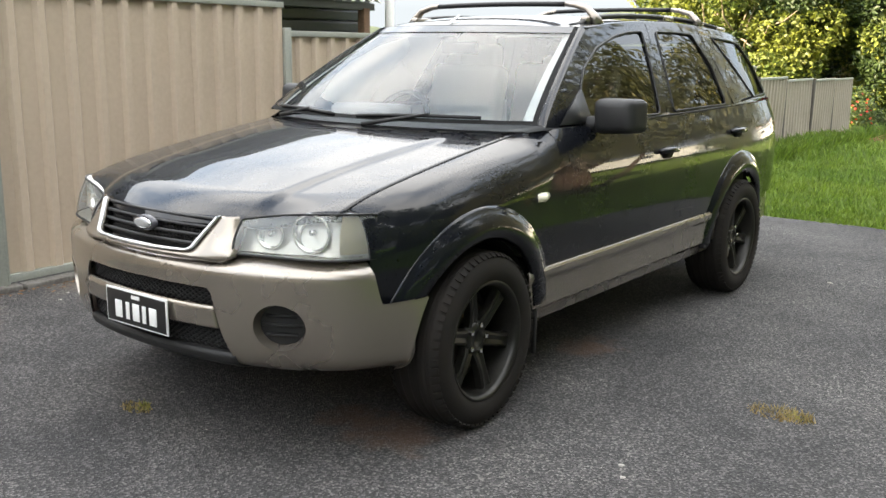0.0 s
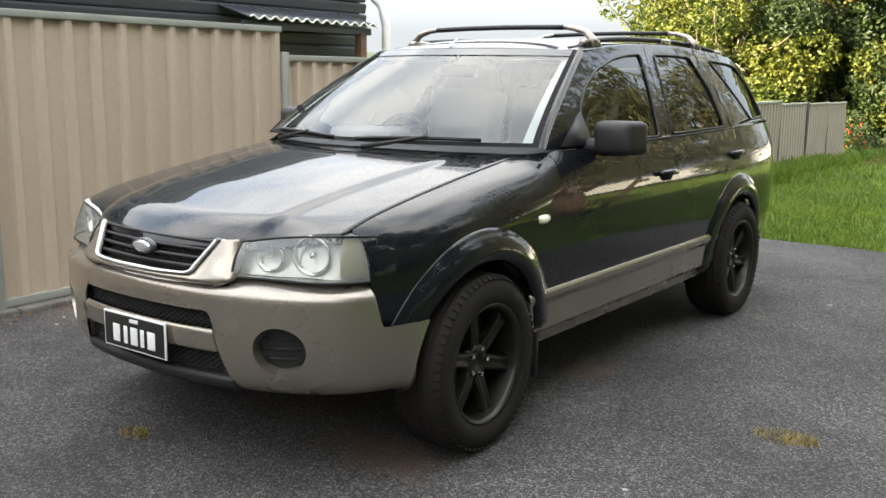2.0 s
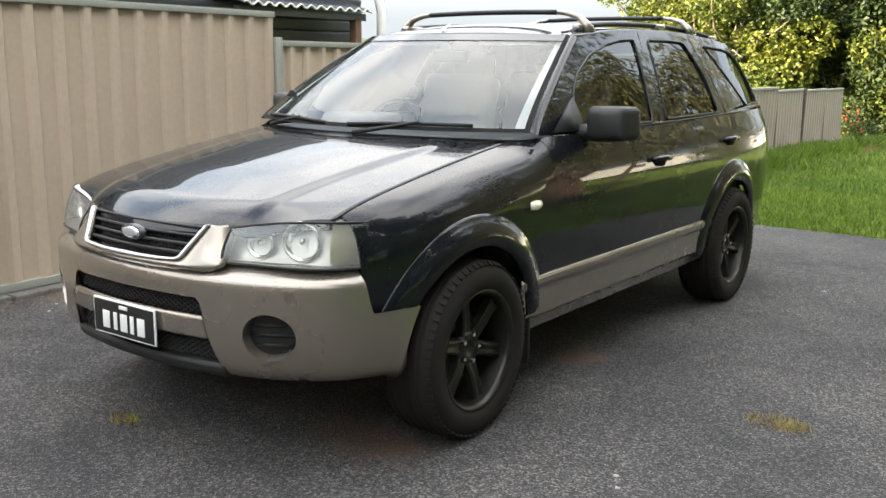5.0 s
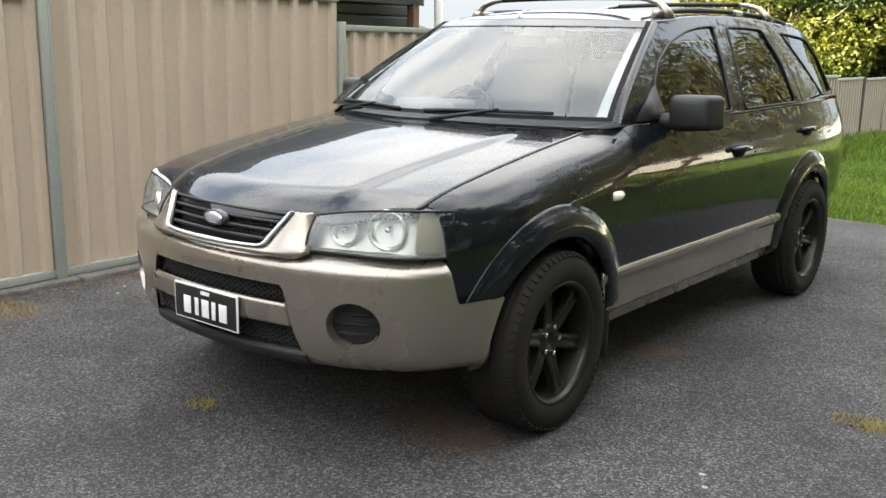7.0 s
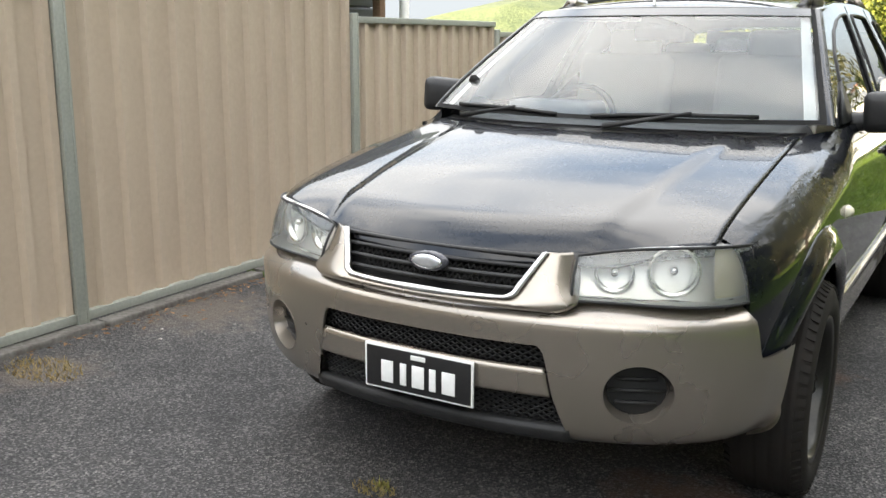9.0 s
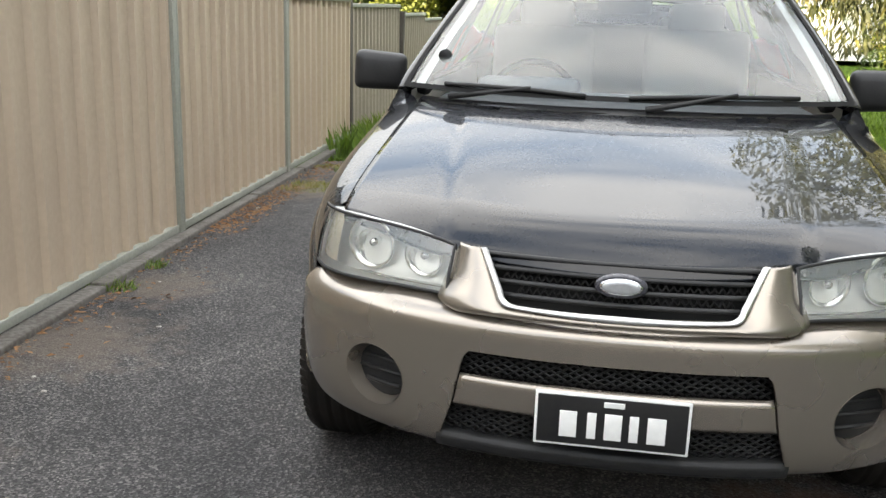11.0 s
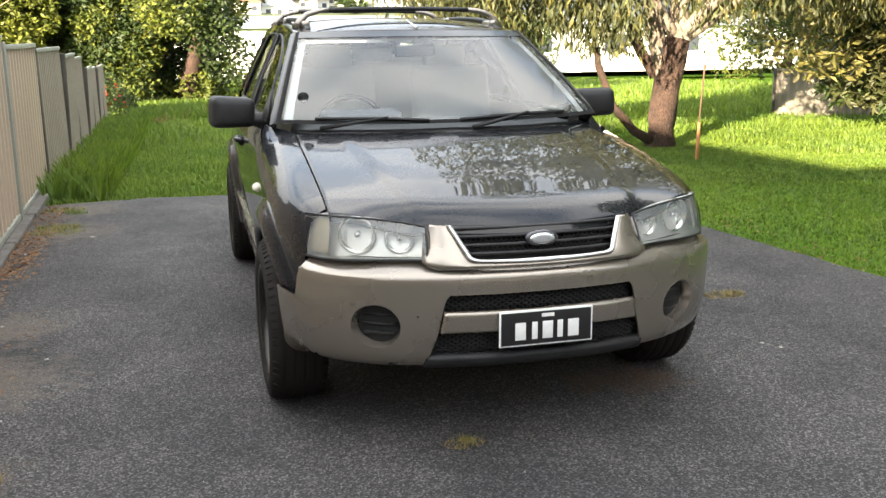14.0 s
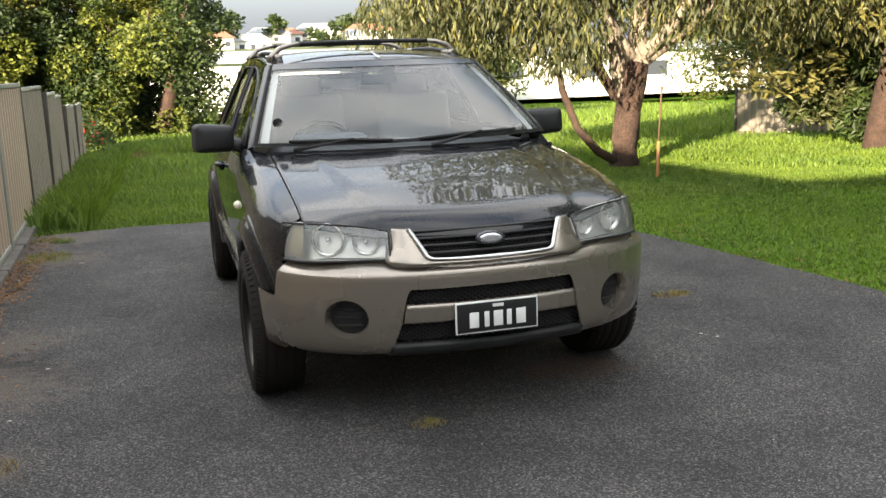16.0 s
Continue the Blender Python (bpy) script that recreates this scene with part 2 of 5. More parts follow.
def asphalt_mat():
    """Worn asphalt: grey stone chips in dark binder, stains and dusty patches at larger scale."""
    m = bpy.data.materials.new("worn_asphalt")
    m.use_nodes = True
    n, l = m.node_tree.nodes, m.node_tree.links
    b = n["Principled BSDF"]
    t = n.new("ShaderNodeTexCoord")
    vo = n.new("ShaderNodeTexVoronoi")
    vo.inputs["Scale"].default_value = 135
    no = n.new("ShaderNodeTexNoise")
    no.inputs["Scale"].default_value, no.inputs["Detail"].default_value = 260, 2
    big = n.new("ShaderNodeTexNoise")
    big.inputs["Scale"].default_value, big.inputs["Detail"].default_value, big.inputs["Roughness"].default_value = 1.1, 6, 0.62
    for k in (vo, no, big):
        l.new(t.outputs["Object"], k.inputs["Vector"])
    chip = n.new("ShaderNodeValToRGB")
    e = chip.color_ramp.elements
    e[0].position, e[0].color = 0.22, (0.020, 0.020, 0.0215, 1)
    e[1].position, e[1].color = 0.95, (0.18, 0.175, 0.17, 1)
    mid = chip.color_ramp.elements.new(0.62)
    mid.color = (0.053, 0.052, 0.053, 1)
    l.new(vo.outputs["Color"], chip.inputs["Fac"])
    st = n.new("ShaderNodeValToRGB")
    st.color_ramp.elements[0].position, st.color_ramp.elements[0].color = 0.36, (0.66, 0.655, 0.66, 1)
    st.color_ramp.elements[1].position, st.color_ramp.elements[1].color = 0.66, (1.45, 1.41, 1.36, 1)
    l.new(big.outputs["Fac"], st.inputs["Fac"])
    mu = n.new("ShaderNodeMixRGB")
    mu.blend_type = "MULTIPLY"
    mu.inputs["Fac"].default_value = 1
    l.new(chip.outputs["Color"], mu.inputs["Color1"])
    l.new(st.outputs["Color"], mu.inputs["Color2"])
    out = mu.outputs["Color"]
    # rusty soil stains with ragged shapes
    wob = n.new("ShaderNodeTexNoise")
    wob.inputs["Scale"].default_value, wob.inputs["Detail"].default_value = 9, 5
    l.new(t.outputs["Object"], wob.inputs["Vector"])
    for px, py, r in ((0.74, -0.28, 0.20), (0.49, -0.27, 0.14), (0.80, 1.2, 0.16), (-2.3, 0.5, 0.42), (-2.3, 1.4, 0.3), (-2.2, -0.6, 0.25), (-2.35, 4.2, 0.45), (-2.35, 5.3, 0.45)):
        ds = n.new("ShaderNodeVectorMath")
        ds.operation = "DISTANCE"
        ds.inputs[1].default_value = (px, py, 0)
        l.new(t.outputs["Object"], ds.inputs[0])
        sm = n.new("ShaderNodeMath")
        sm.operation = "MULTIPLY_ADD"
        sm.inputs[1].default_value = -r * 2.2
        l.new(wob.outputs["Fac"], sm.inputs[0])
        l.new(ds.outputs["Value"], sm.inputs[2])
        mr = n.new("ShaderNodeMapRange")
        mr.inputs["From Min"].default_value, mr.inputs["From Max"].default_value = -r * 0.75, r * 0.05
        mr.inputs["To Min"].default_value, mr.inputs["To Max"].default_value = 0.6, 0.0
        l.new(sm.outputs[0], mr.inputs["Value"])
        cm = n.new("ShaderNodeMixRGB")
        cm.inputs["Color2"].default_value = (0.115, 0.062, 0.036, 1) if px > 0 else (0.15, 0.12, 0.095, 1)
        l.new(mr.outputs["Result"], cm.inputs["Fac"])
        l.new(out, cm.inputs["Color1"])
        out = cm.outputs["Color"]
    l.new(out, b.inputs["Base Color"])
    b.inputs["Roughness"].default_value = 0.86
    u = n.new("ShaderNodeBump")
    u.inputs["Strength"].default_value, u.inputs["Distance"].default_value = 1.0, 0.007
    l.new(vo.outputs["Distance"], u.inputs["Height"])
    l.new(u.outputs["Normal"], b.inputs["Normal"])
    return m


LAWN = ground_mat()
ASPHALT = asphalt_mat()


# ---- building helpers ----
def part(name, bm, material, parent=None, label="", smooth=True):
    me = bpy.data.meshes.new(name)
    bmesh.ops.recalc_face_normals(bm, faces=bm.faces)
    bm.to_mesh(me)
    bm.free()
    me.materials.append(material)
    if smooth:
        me.polygons.foreach_set("use_smooth", [True] * len(me.polygons))
    ob = new(name, me)
    if parent is not None:
        ob.parent = parent
    if label:
        ob["label"] = label
    return ob


def sharp(ob, angle=32):
    """Keep edges steeper than the angle crisp."""
    ob.data.set_sharp_from_angle(angle=radians(angle))
    return ob


def thing(name, label, category, group="", at=(0, 0, 0), kind=""):
    ob = new(name)
    ob.location = at
    ob.empty_display_size = 0.1
    return tagged(ob, label, category, group, kind)


def solid(ob, thick, offset=-1.0):
    s = ob.modifiers.new("thickness", "SOLIDIFY")
    s.thickness, s.offset = thick, offset
    return ob


def grid(fn, nu, nv, bm=None, closed=False):
    """A sheet of quads through fn(u, v), both from 0 to 1."""
    bm = bm or bmesh.new()
    rows = [[bm.verts.new(fn(i / nu, j / nv)) for j in range(nv + 1)] for i in range(nu + (0 if closed else 1))]
    n = len(rows)
    for i in range(nu):
        for j in range(nv):
            bm.faces.new((rows[i][j], rows[(i + 1) % n][j], rows[(i + 1) % n][j + 1], rows[i][j + 1]))
    return bm


def box(size, at=(0, 0, 0), bevel=0.0, bm=None, turn=None, seg=2):
    bm = bm or bmesh.new()
    made = bmesh.ops.create_cube(bm, size=1)["verts"]
    bmesh.ops.scale(bm, vec=size, verts=made)
    if bevel:
        edges = list({e for v in made for e in v.link_edges})
        got = bmesh.ops.bevel(bm, geom=edges, offset=bevel, segments=seg, affect="EDGES", profile=0.6)
        made = list({v for f in got["faces"] for v in f.verts} | {v for v in made if v.is_valid})
    if turn is not None:
        bmesh.ops.transform(bm, matrix=turn, verts=made)
    bmesh.ops.translate(bm, vec=at, verts=made)
    return bm


def tube(points, radii, sides=8, bm=None, flat=1.0):
    """A tapered tube through points; flat squeezes it along the vertical."""
    bm = bm or bmesh.new()
    pts = [Vector(p) for p in points]
    if not hasattr(radii, "__len__"):
        radii = [radii] * len(pts)
    rings = []
    for i, p in enumerate(pts):
        d = (pts[min(i + 1, len(pts) - 1)] - pts[max(i - 1, 0)]).normalized()
        a = d.cross(Vector((0, 0, 1)))
        a = a.normalized() if a.length > 1e-3 else Vector((1, 0, 0))
        b = a.cross(d).normalized()
        rings.append([bm.verts.new(p + radii[i] * (a * math.cos(2 * math.pi * k / sides) + b * flat * math.sin(2 * math.pi * k / sides))) for k in range(sides)])
    for r, s in zip(rings, rings[1:]):
        for k in range(sides):
            bm.faces.new((r[k], r[(k + 1) % sides], s[(k + 1) % sides], s[k]))
    bm.faces.new(rings[0][::-1])
    bm.faces.new(rings[-1])
    return bm


def lathe(profile, sides=40, bm=None, close=False):
    """Turn a profile of (axis, radius) about the x axis."""
    bm = bm or bmesh.new()
    rings = []
    for k in range(sides):
        a = 2 * math.pi * k / sides
        rings.append([bm.verts.new((x, r * math.cos(a), r * math.sin(a))) for x, r in profile])
    for k in range(sides):
        r, s = rings[k], rings[(k + 1) % sides]
        for j in range(len(profile) - 1):
            bm.faces.new((r[j], s[j], s[j + 1], r[j + 1]))
    if close:
        bm.faces.new([r[-1] for r in rings])
    return bm


def interp(x, xs, ys):
    """Smooth curve through the points (xs, ys)."""
    xs, ys = list(xs), list(ys)
    if x <= xs[0]:
        return ys[0]
    if x >= xs[-1]:
        return ys[-1]
    i = max(k for k in range(len(xs) - 1) if xs[k] <= x)
    h = xs[i + 1] - xs[i]
    s = (x - xs[i]) / h

    def slope(k):
        if k == 0:
            return (ys[1] - ys[0]) / (xs[1] - xs[0])
        if k == len(xs) - 1:
            return (ys[-1] - ys[-2]) / (xs[-1] - xs[-2])
        return (ys[k + 1] - ys[k - 1]) / (xs[k + 1] - xs[k - 1])
    m0, m1 = slope(i) * h, slope(i + 1) * h
    return (2 * s ** 3 - 3 * s ** 2 + 1) * ys[i] + (s ** 3 - 2 * s ** 2 + s) * m0 + (-2 * s ** 3 + 3 * s ** 2) * ys[i + 1] + (s ** 3 - s ** 2) * m1


def smooth01(a, b, x):
    k = min(1, max(0, (x - a) / (b - a)))
    return k * k * (3 - 2 * k)


def mirrored(bm):
    """The same mesh on the other side of the car."""
    other = bm.copy()
    bmesh.ops.scale(other, vec=(-1, 1, 1), verts=other.verts)
    return other


def both(name, bm, material, parent, label="", sm=True, thick=0.0, crisp=0, rim=True):
    for b in (mirrored(bm), bm):
        ob = part(name, b, material, parent, label, sm)
        if crisp:
            sharp(ob, crisp)
        if thick:
            solid(ob, thick).modifiers[0].use_rim = rim


# ---- ground ----
def lawn_height(x, y):
    """The lawn is level beside the drive and falls gently away behind."""
    d = max(0.0, y - 5.6)
    z = -0.045 - 0.045 * min(d, 5) - 0.028 * min(max(0.0, d - 5), 60) - 0.012 * min(20, max(0.0, x - 4.0))
    return z + 0.03 * math.sin(x * 0.9) * math.sin(y * 0.6) * min(1, d / 4)


def build_ground():
    bm = bmesh.new()
    xs = [-400, -200, -100, -50, -25] + [-14 + 1.0 * k for k in range(45)] + [40, 60, 100, 200, 400]
    ys = [-200, -60, -30] + [-14 + 1.0 * k for k in range(60)] + [55, 75, 110, 180, 400, 1200]
    vs = [[bm.verts.new((x, y, -0.06 if y < -12 else max(-4.0, lawn_height(x, y)))) for y in ys] for x in xs]
    for i in range(len(xs) - 1):
        for j in range(len(ys) - 1):
            bm.faces.new((vs[i][j], vs[i + 1][j], vs[i + 1][j + 1], vs[i][j + 1]))
    tagged(part("ground", bm, LAWN), "green lawn soil that runs out to the horizon", "lawn", kind="structure")
    # the drive: one sheet with a ragged edge and a small drop to the grass
    edge = []
    outline = [(-2.78, -12), (3.65, -12), (3.5, -3), (3.22, 0.4), (3.03, 1.85), (2.90, 2.7), (2.78, 3.5), (2.62, 4.5), (2.35, 5.3), (1.9, 5.78), (1.0, 5.84), (0.0, 5.82), (-0.9, 5.77), (-1.7, 5.80), (-2.78, 5.64)]
    for (x0, y0), (x1, y1) in zip(outline, outline[1:]):
        n = max(2, int(math.hypot(x1 - x0, y1 - y0) / 0.12))
        for k in range(n):
            s = k / n
            w = 0.035 * noise.noise((x0 + s * (x1 - x0)) * Vector((3, 0, 0)) + (y0 + s * (y1 - y0)) * Vector((0, 3, 0))) if y0 > -11.9 and x0 > -2.8 else 0
            edge.append((x0 + s * (x1 - x0) + w, y0 + s * (y1 - y0) + w))
    edge.append(outline[-1])
    bm = bmesh.new()
    top = [bm.verts.new((x, y, 0)) for x, y in edge]
    low = [bm.verts.new((x, y, -0.12)) for x, y in edge]
    bm.faces.new(top)
    for k in range(len(top)):
        bm.faces.new((top[k], low[k], low[(k + 1) % len(top)], top[(k + 1) % len(top)]))
    tagged(part("driveway", bm, ASPHALT, smooth=False), "worn grey asphalt driveway with a ragged edge beside the lawn", "driveway", kind="structure")


build_ground()


# ---- fence ----
def fence_line(y):
    """The fence runs nearly parallel to the drive."""
    return -2.62 - 0.03 * y


def sheet(length, height, mat_, parent, base, along, pitch=0.198):
    """A ribbed steel sheet, its ribs upright, set along a line from base."""
    bm = bmesh.new()
    n = max(1, round(length / pitch))
    prof = []
    for k in range(n):
        s = k / n * length
        p = length / n
        prof += [(s, 0), (s + 0.55 * p, 0), (s + 0.66 * p, 0.030), (s + 0.89 * p, 0.030)]
    prof.append((length, 0))
    t = 0.004
    cols = []
    a = Vector((*along, 0))
    side = Vector((along[1], -along[0], 0))
    for s, d in prof:
        p = Vector(base) + a * s
        cols.append([bm.verts.new(p + side * (d + o) + Vector((0, 0, z))) for o, z in ((0, 0), (0, height), (-t, height), (-t, 0))])
    for c, e in zip(cols, cols[1:]):
        for k in range(4):
            bm.faces.new((c[k], e[k], e[(k + 1) % 4], c[(k + 1) % 4]))
    ob = part("fence_sheet", bm, mat_, parent, smooth=False)
    return ob


def fence_bay(y0, y1, z0, top, sheet_mat, post_mat, lean=0.0, x0=0.0, x1=0.0, label=""):
    f = thing("fence_bay", label or "ribbed beige steel fence bay between grey-green posts", "fence", "steel fence bays", (x0, y0, z0))
    L = math.hypot(x1 - x0, y1 - y0)
    al = ((x1 - x0) / L, (y1 - y0) / L)
    h = top - z0
    turn = Matrix.Rotation(math.atan2(al[1], al[0]), 4, "Z")
    sheet(L - 0.05, h - 0.06, sheet_mat, f, (0.03 * al[0], 0.03 * al[1], 0.03), al)
    for nm, z, hh in (("top_rail", h - 0.02, 0.045), ("bottom_rail", 0.045, 0.05)):
        bm = box((L - 0.05, 0.055, hh), (0, 0, 0), 0.006)
        bmesh.ops.translate(bm, vec=(L / 2, 0, 0), verts=bm.verts)
        bmesh.ops.transform(bm, matrix=turn, verts=bm.verts)
        bmesh.ops.translate(bm, vec=(al[1] * 0.012, -al[0] * 0.012, z), verts=bm.verts)
        sharp(part(nm, bm, post_mat, f))
    bm = box((0.065, 0.075, h + 0.05), (0, 0, h / 2), 0.008)
    box((0.014, 0.082, h + 0.05), (0.03, 0, h / 2), 0.003, bm)
    bmesh.ops.transform(bm, matrix=turn, verts=bm.verts)
    bmesh.ops.translate(bm, vec=(al[1] * 0.014, -al[0] * 0.014, 0), verts=bm.verts)
    sharp(part("post", bm, FENCE_GREEN if sheet_mat == FENCE_TAN else POST_SHADOWED, f))
    f.rotation_euler = (0, radians(lean), 0)
    return f


FENCE_POSTS = [-9.78, -7.36, -4.94, -2.52, -0.10, 2.42, 4.75, 7.20, 10.3, 12.4, 14.7, 16.6, 18.7, 20.6, 22.6]
FENCE_TOPS = [1.76, 1.76, 1.76, 1.76, 1.85, 1.63, 1.54, 1.48, 1.36, 1.27, 1.04, 0.97, 0.94, 0.92]
FENCE_LEANS = [0, 0, 0, 0, 0, 0, 0, -0.6, 1.0, -0.9, 1.2, -0.5, 0.8, -0.8]
for ya, yb, top, lean in zip(FENCE_POSTS, FENCE_POSTS[1:], FENCE_TOPS, FENCE_LEANS):
    xa, xb = fence_line(ya), fence_line(yb)
    near = ya < 5
    fence_bay(ya, yb, 0.02 if near else lawn_height(xa, ya) - 0.03, top, FENCE_TAN if near else FENCE_FAR, FENCE_GREEN, lean, xa, xb,
              label="" if near else "weathered beige steel fence bay leaning slightly above the lawn")


def kerb_strip():
    """The rusted edging and low concrete sill under the fence."""
    bm = bmesh.new()
    for k in range(13):
        y = -10 + k * 1.25
        box((0.10, 1.235, 0.07 + 0.012 * math.sin(k * 2.3)), (fence_line(y + 0.62) + 0.07 + 0.012 * math.sin(k * 1.7), y + 0.62, 0.0), 0.012, bm, turn=Matrix.Rotation(0.030, 4, "Z"))
    tagged(part("edging", bm, mat("dirty_concrete_edging", (0.16, 0.15, 0.135), (0.09, 0.08, 0.07), 0.95, 0, 5, 40, 0.6), smooth=False),
           "low dirty concrete edging below the steel fence", "edging", kind="structure")


kerb_strip()


# ---- neighbouring house behind the fence ----
def neighbour():
    h = thing("neighbour_house", "dark slate-clad shed house with white gutter and corrugated awning", "house", at=(-8, 2, 0))
    bm = bmesh.new()
    for k in range(24):
        box((0.05, 19.6, 0.122), (3.1, -5.85, k * 0.13 + 0.06), 0.02, bm, turn=Matrix.Rotation(radians(12), 4, "Y"))
    part("cladding", bm, DARK_CLAD, h, "slate-blue horizontal boards", smooth=False)
    part("wall", box((5.0, 19.5, 3.1), (0.55, -5.85, 1.55)), DARK_CLAD, h, smooth=False)
    # unseen roof, added with its ridge high enough to shade the car and drive
    bm = bmesh.new()
    v = [bm.verts.new(p) for p in ((-2.3, -16.0, 3.08), (3.5, -16.0, 3.08), (3.5, 4.2, 3.08), (-2.3, 4.2, 3.08), (0.6, -16.0, 4.4), (0.6, 4.2, 4.4))]
    for f in ((1, 2, 5, 4), (3, 0, 4, 5), (0, 1, 4), (2, 3, 5), (3, 2, 1, 0)):
        bm.faces.new([v[i] for i in f])
    part("roof", bm, ROOF_GREY, h, "unseen grey sheet roof added to keep sun off the drive", smooth=False)
    bm = grid(lambda u, v: (2.9 + 0.72 * v, 1.62 + 1.95 * u, 2.24 - 0.20 * v + 0.018 * math.sin(u * 1.95 / 0.076 * 2 * math.pi / 2)), 200, 3)
    solid(part("awning", bm, DARK_CLAD, h, "dark corrugated awning sheet"), 0.006)
    edge = [(3.625, 1.62 + 1.95 * k / 200, 2.04 + 0.018 * math.sin(k / 200 * 1.95 / 0.076 * math.pi)) for k in range(201)]
    part("awning_edge", tube(edge, 0.011, 6), WHITE_PAINT, h, "white wavy awning edge")
    part("beam", box((0.06, 1.95, 0.08), (3.5, 2.6, 1.97), 0.005), DARK_CLAD, h)
    part("awning_post", box((0.10, 0.10, 1.95), (3.5, 3.42, 0.975), 0.006), TIMBER, h, "brown timber post")
    part("downpipe", tube([(3.6, 3.76, 0), (3.6, 3.76, 2.05), (3.5, 3.80, 2.28), (3.3, 3.82, 2.42), (3.25, 3.82, 3.05)], 0.055, 10), WHITE_PAINT, h, "white downpipe")
    part("downpipe", tube([(3.3, -1.0, 0), (3.3, -1.0, 3.05)], 0.06, 10), WHITE_PAINT, h, "white downpipe")
    return h


neighbour()


# ---- trees ----
def leaf_cloud(centres, count, size, mat_, parent, name, droop=0.0, slim=0.45, seed=1, flat=1.0):
    """Many small leaves scattered in clumps; drooping leaves hang down."""
    rng = random.Random(seed)
    verts, faces = [], []
    weights = [c[3] ** 2 for c in centres]
    for _ in range(count):
        cx, cy, cz, r = rng.choices(centres, weights)[0]
        while True:
            p = Vector((rng.uniform(-1, 1), rng.uniform(-1, 1), rng.uniform(-1, 1)))
            if 0.25 < p.length < 1:
                break
        p = p.normalized() * p.length ** 0.5
        q = Vector((cx, cy, cz)) + Vector((p.x * r, p.y * r, p.z * r * flat))
        s = size * rng.uniform(0.6, 1.4)
        d = Vector((rng.uniform(-1, 1), rng.uniform(-1, 1), rng.uniform(-0.6, 0.8) - droop * 2.2)).normalized()
        w = d.cross(Vector((rng.uniform(-1, 1), rng.uniform(-1, 1), rng.uniform(-1, 1)))).normalized() * s * slim * 0.5
        nrm = d.cross(w).normalized() * s * 0.12
        b = len(verts)
        verts += [q, q + d * s * 0.5 + w + nrm, q + d * s, q + d * s * 0.5 - w + nrm]
        faces.append((b, b + 1, b + 2, b + 3))
    me = bpy.data.meshes.new(name)
    me.from_pydata([tuple(v) for v in verts], [], faces)
    me.materials.append(mat_)
    ob = new(name, me)
    ob.parent = parent
    return ob


def limb(rng, start, way, length, r0, r1, wob=0.12, n=7):
    pts, rad = [Vector(start)], [r0]
    d = Vector(way).normalized()
    for k in range(n):
        d = (d + Vector((rng.uniform(-wob, wob), rng.uniform(-wob, wob), rng.uniform(-wob, wob) + 0.02))).normalized()
        pts.append(pts[-1] + d * length / n)
        rad.append(r0 + (r1 - r0) * (k + 1) / n)
    return pts, rad


def bush_tree(at, height, spread, mats, label, seed, count=9000, size=0.22, low=0.15, clumps=26, slim=0.6):
    """A dense broad tree: trunk, a few limbs, and a lumpy crown of leaves down to low * height."""
    rng = random.Random(seed)
    t = thing("tree", label, "tree", at=at)
    part("trunk", tube(*limb(rng, (0, 0, -0.3), (0.05, 0, 1), height * 0.6, 0.16 + 0.02 * height, 0.07, 0.1), 9), BARK, t)
    bm = bmesh.new()
    for k in range(7):
        a = k * 2.4 + rng.random()
        tube(*limb(rng, (0, 0, height * rng.uniform(0.1, 0.45)), (math.cos(a), math.sin(a), rng.uniform(0.4, 1.1)), spread * 0.9, 0.07, 0.02, 0.25), 6, bm)
    part("limb", bm, BARK, t)
    cs = []
    for k in range(clumps):
        a = rng.uniform(0, 2 * math.pi)
        z = rng.uniform(low, 0.93)
        rr = spread * math.sqrt(rng.random()) * (1 - 0.6 * abs(z - 0.5) ** 1.5) * 0.85
        cs.append((rr * math.cos(a), rr * math.sin(a), z * height, spread * rng.uniform(0.2, 0.42)))
    for i, m in enumerate(mats):
        leaf_cloud([c for j, c in enumerate(cs) if j % len(mats) == i] or cs, count // len(mats), size, m, t, "crown", 0.1, slim, seed * 7 + i, 0.8)
    return t


Y, D, G = LEAF_YELLOW, LEAF_DARK, LEAF_GOLD
for x, y, h, s, m, sd in [(-11.4, 31, 9.0, 3.2, (Y, Y, G), 6), (-8.8, 30, 8.5, 3.4, (Y, Y, D), 3), (-5.2, 31, 8.0, 3.2, (Y, G, D), 4), (-1.9, 33, 8.2, 2.9, (D, Y, D), 5), (-6.8, 36, 11, 4.2, (D, Y), 9), (-7.4, 27.5, 4.6, 2.4, (Y, Y, D), 19), (-3.4, 29, 4.2, 2.2, (D, Y), 20), (-1.3, 28.5, 9.5, 2.7, (D, D, Y), 22), (-4.6, 30, 10, 3.0, (D, Y, D), 23)]:
    bush_tree((x, y, -0.7), h, s, m, "dense sunlit yellow-green tree at the end of the lawn" if m[0] == Y else "dense dark green tree at the end of the lawn", sd, 26000, 0.165, 0.03, 52)
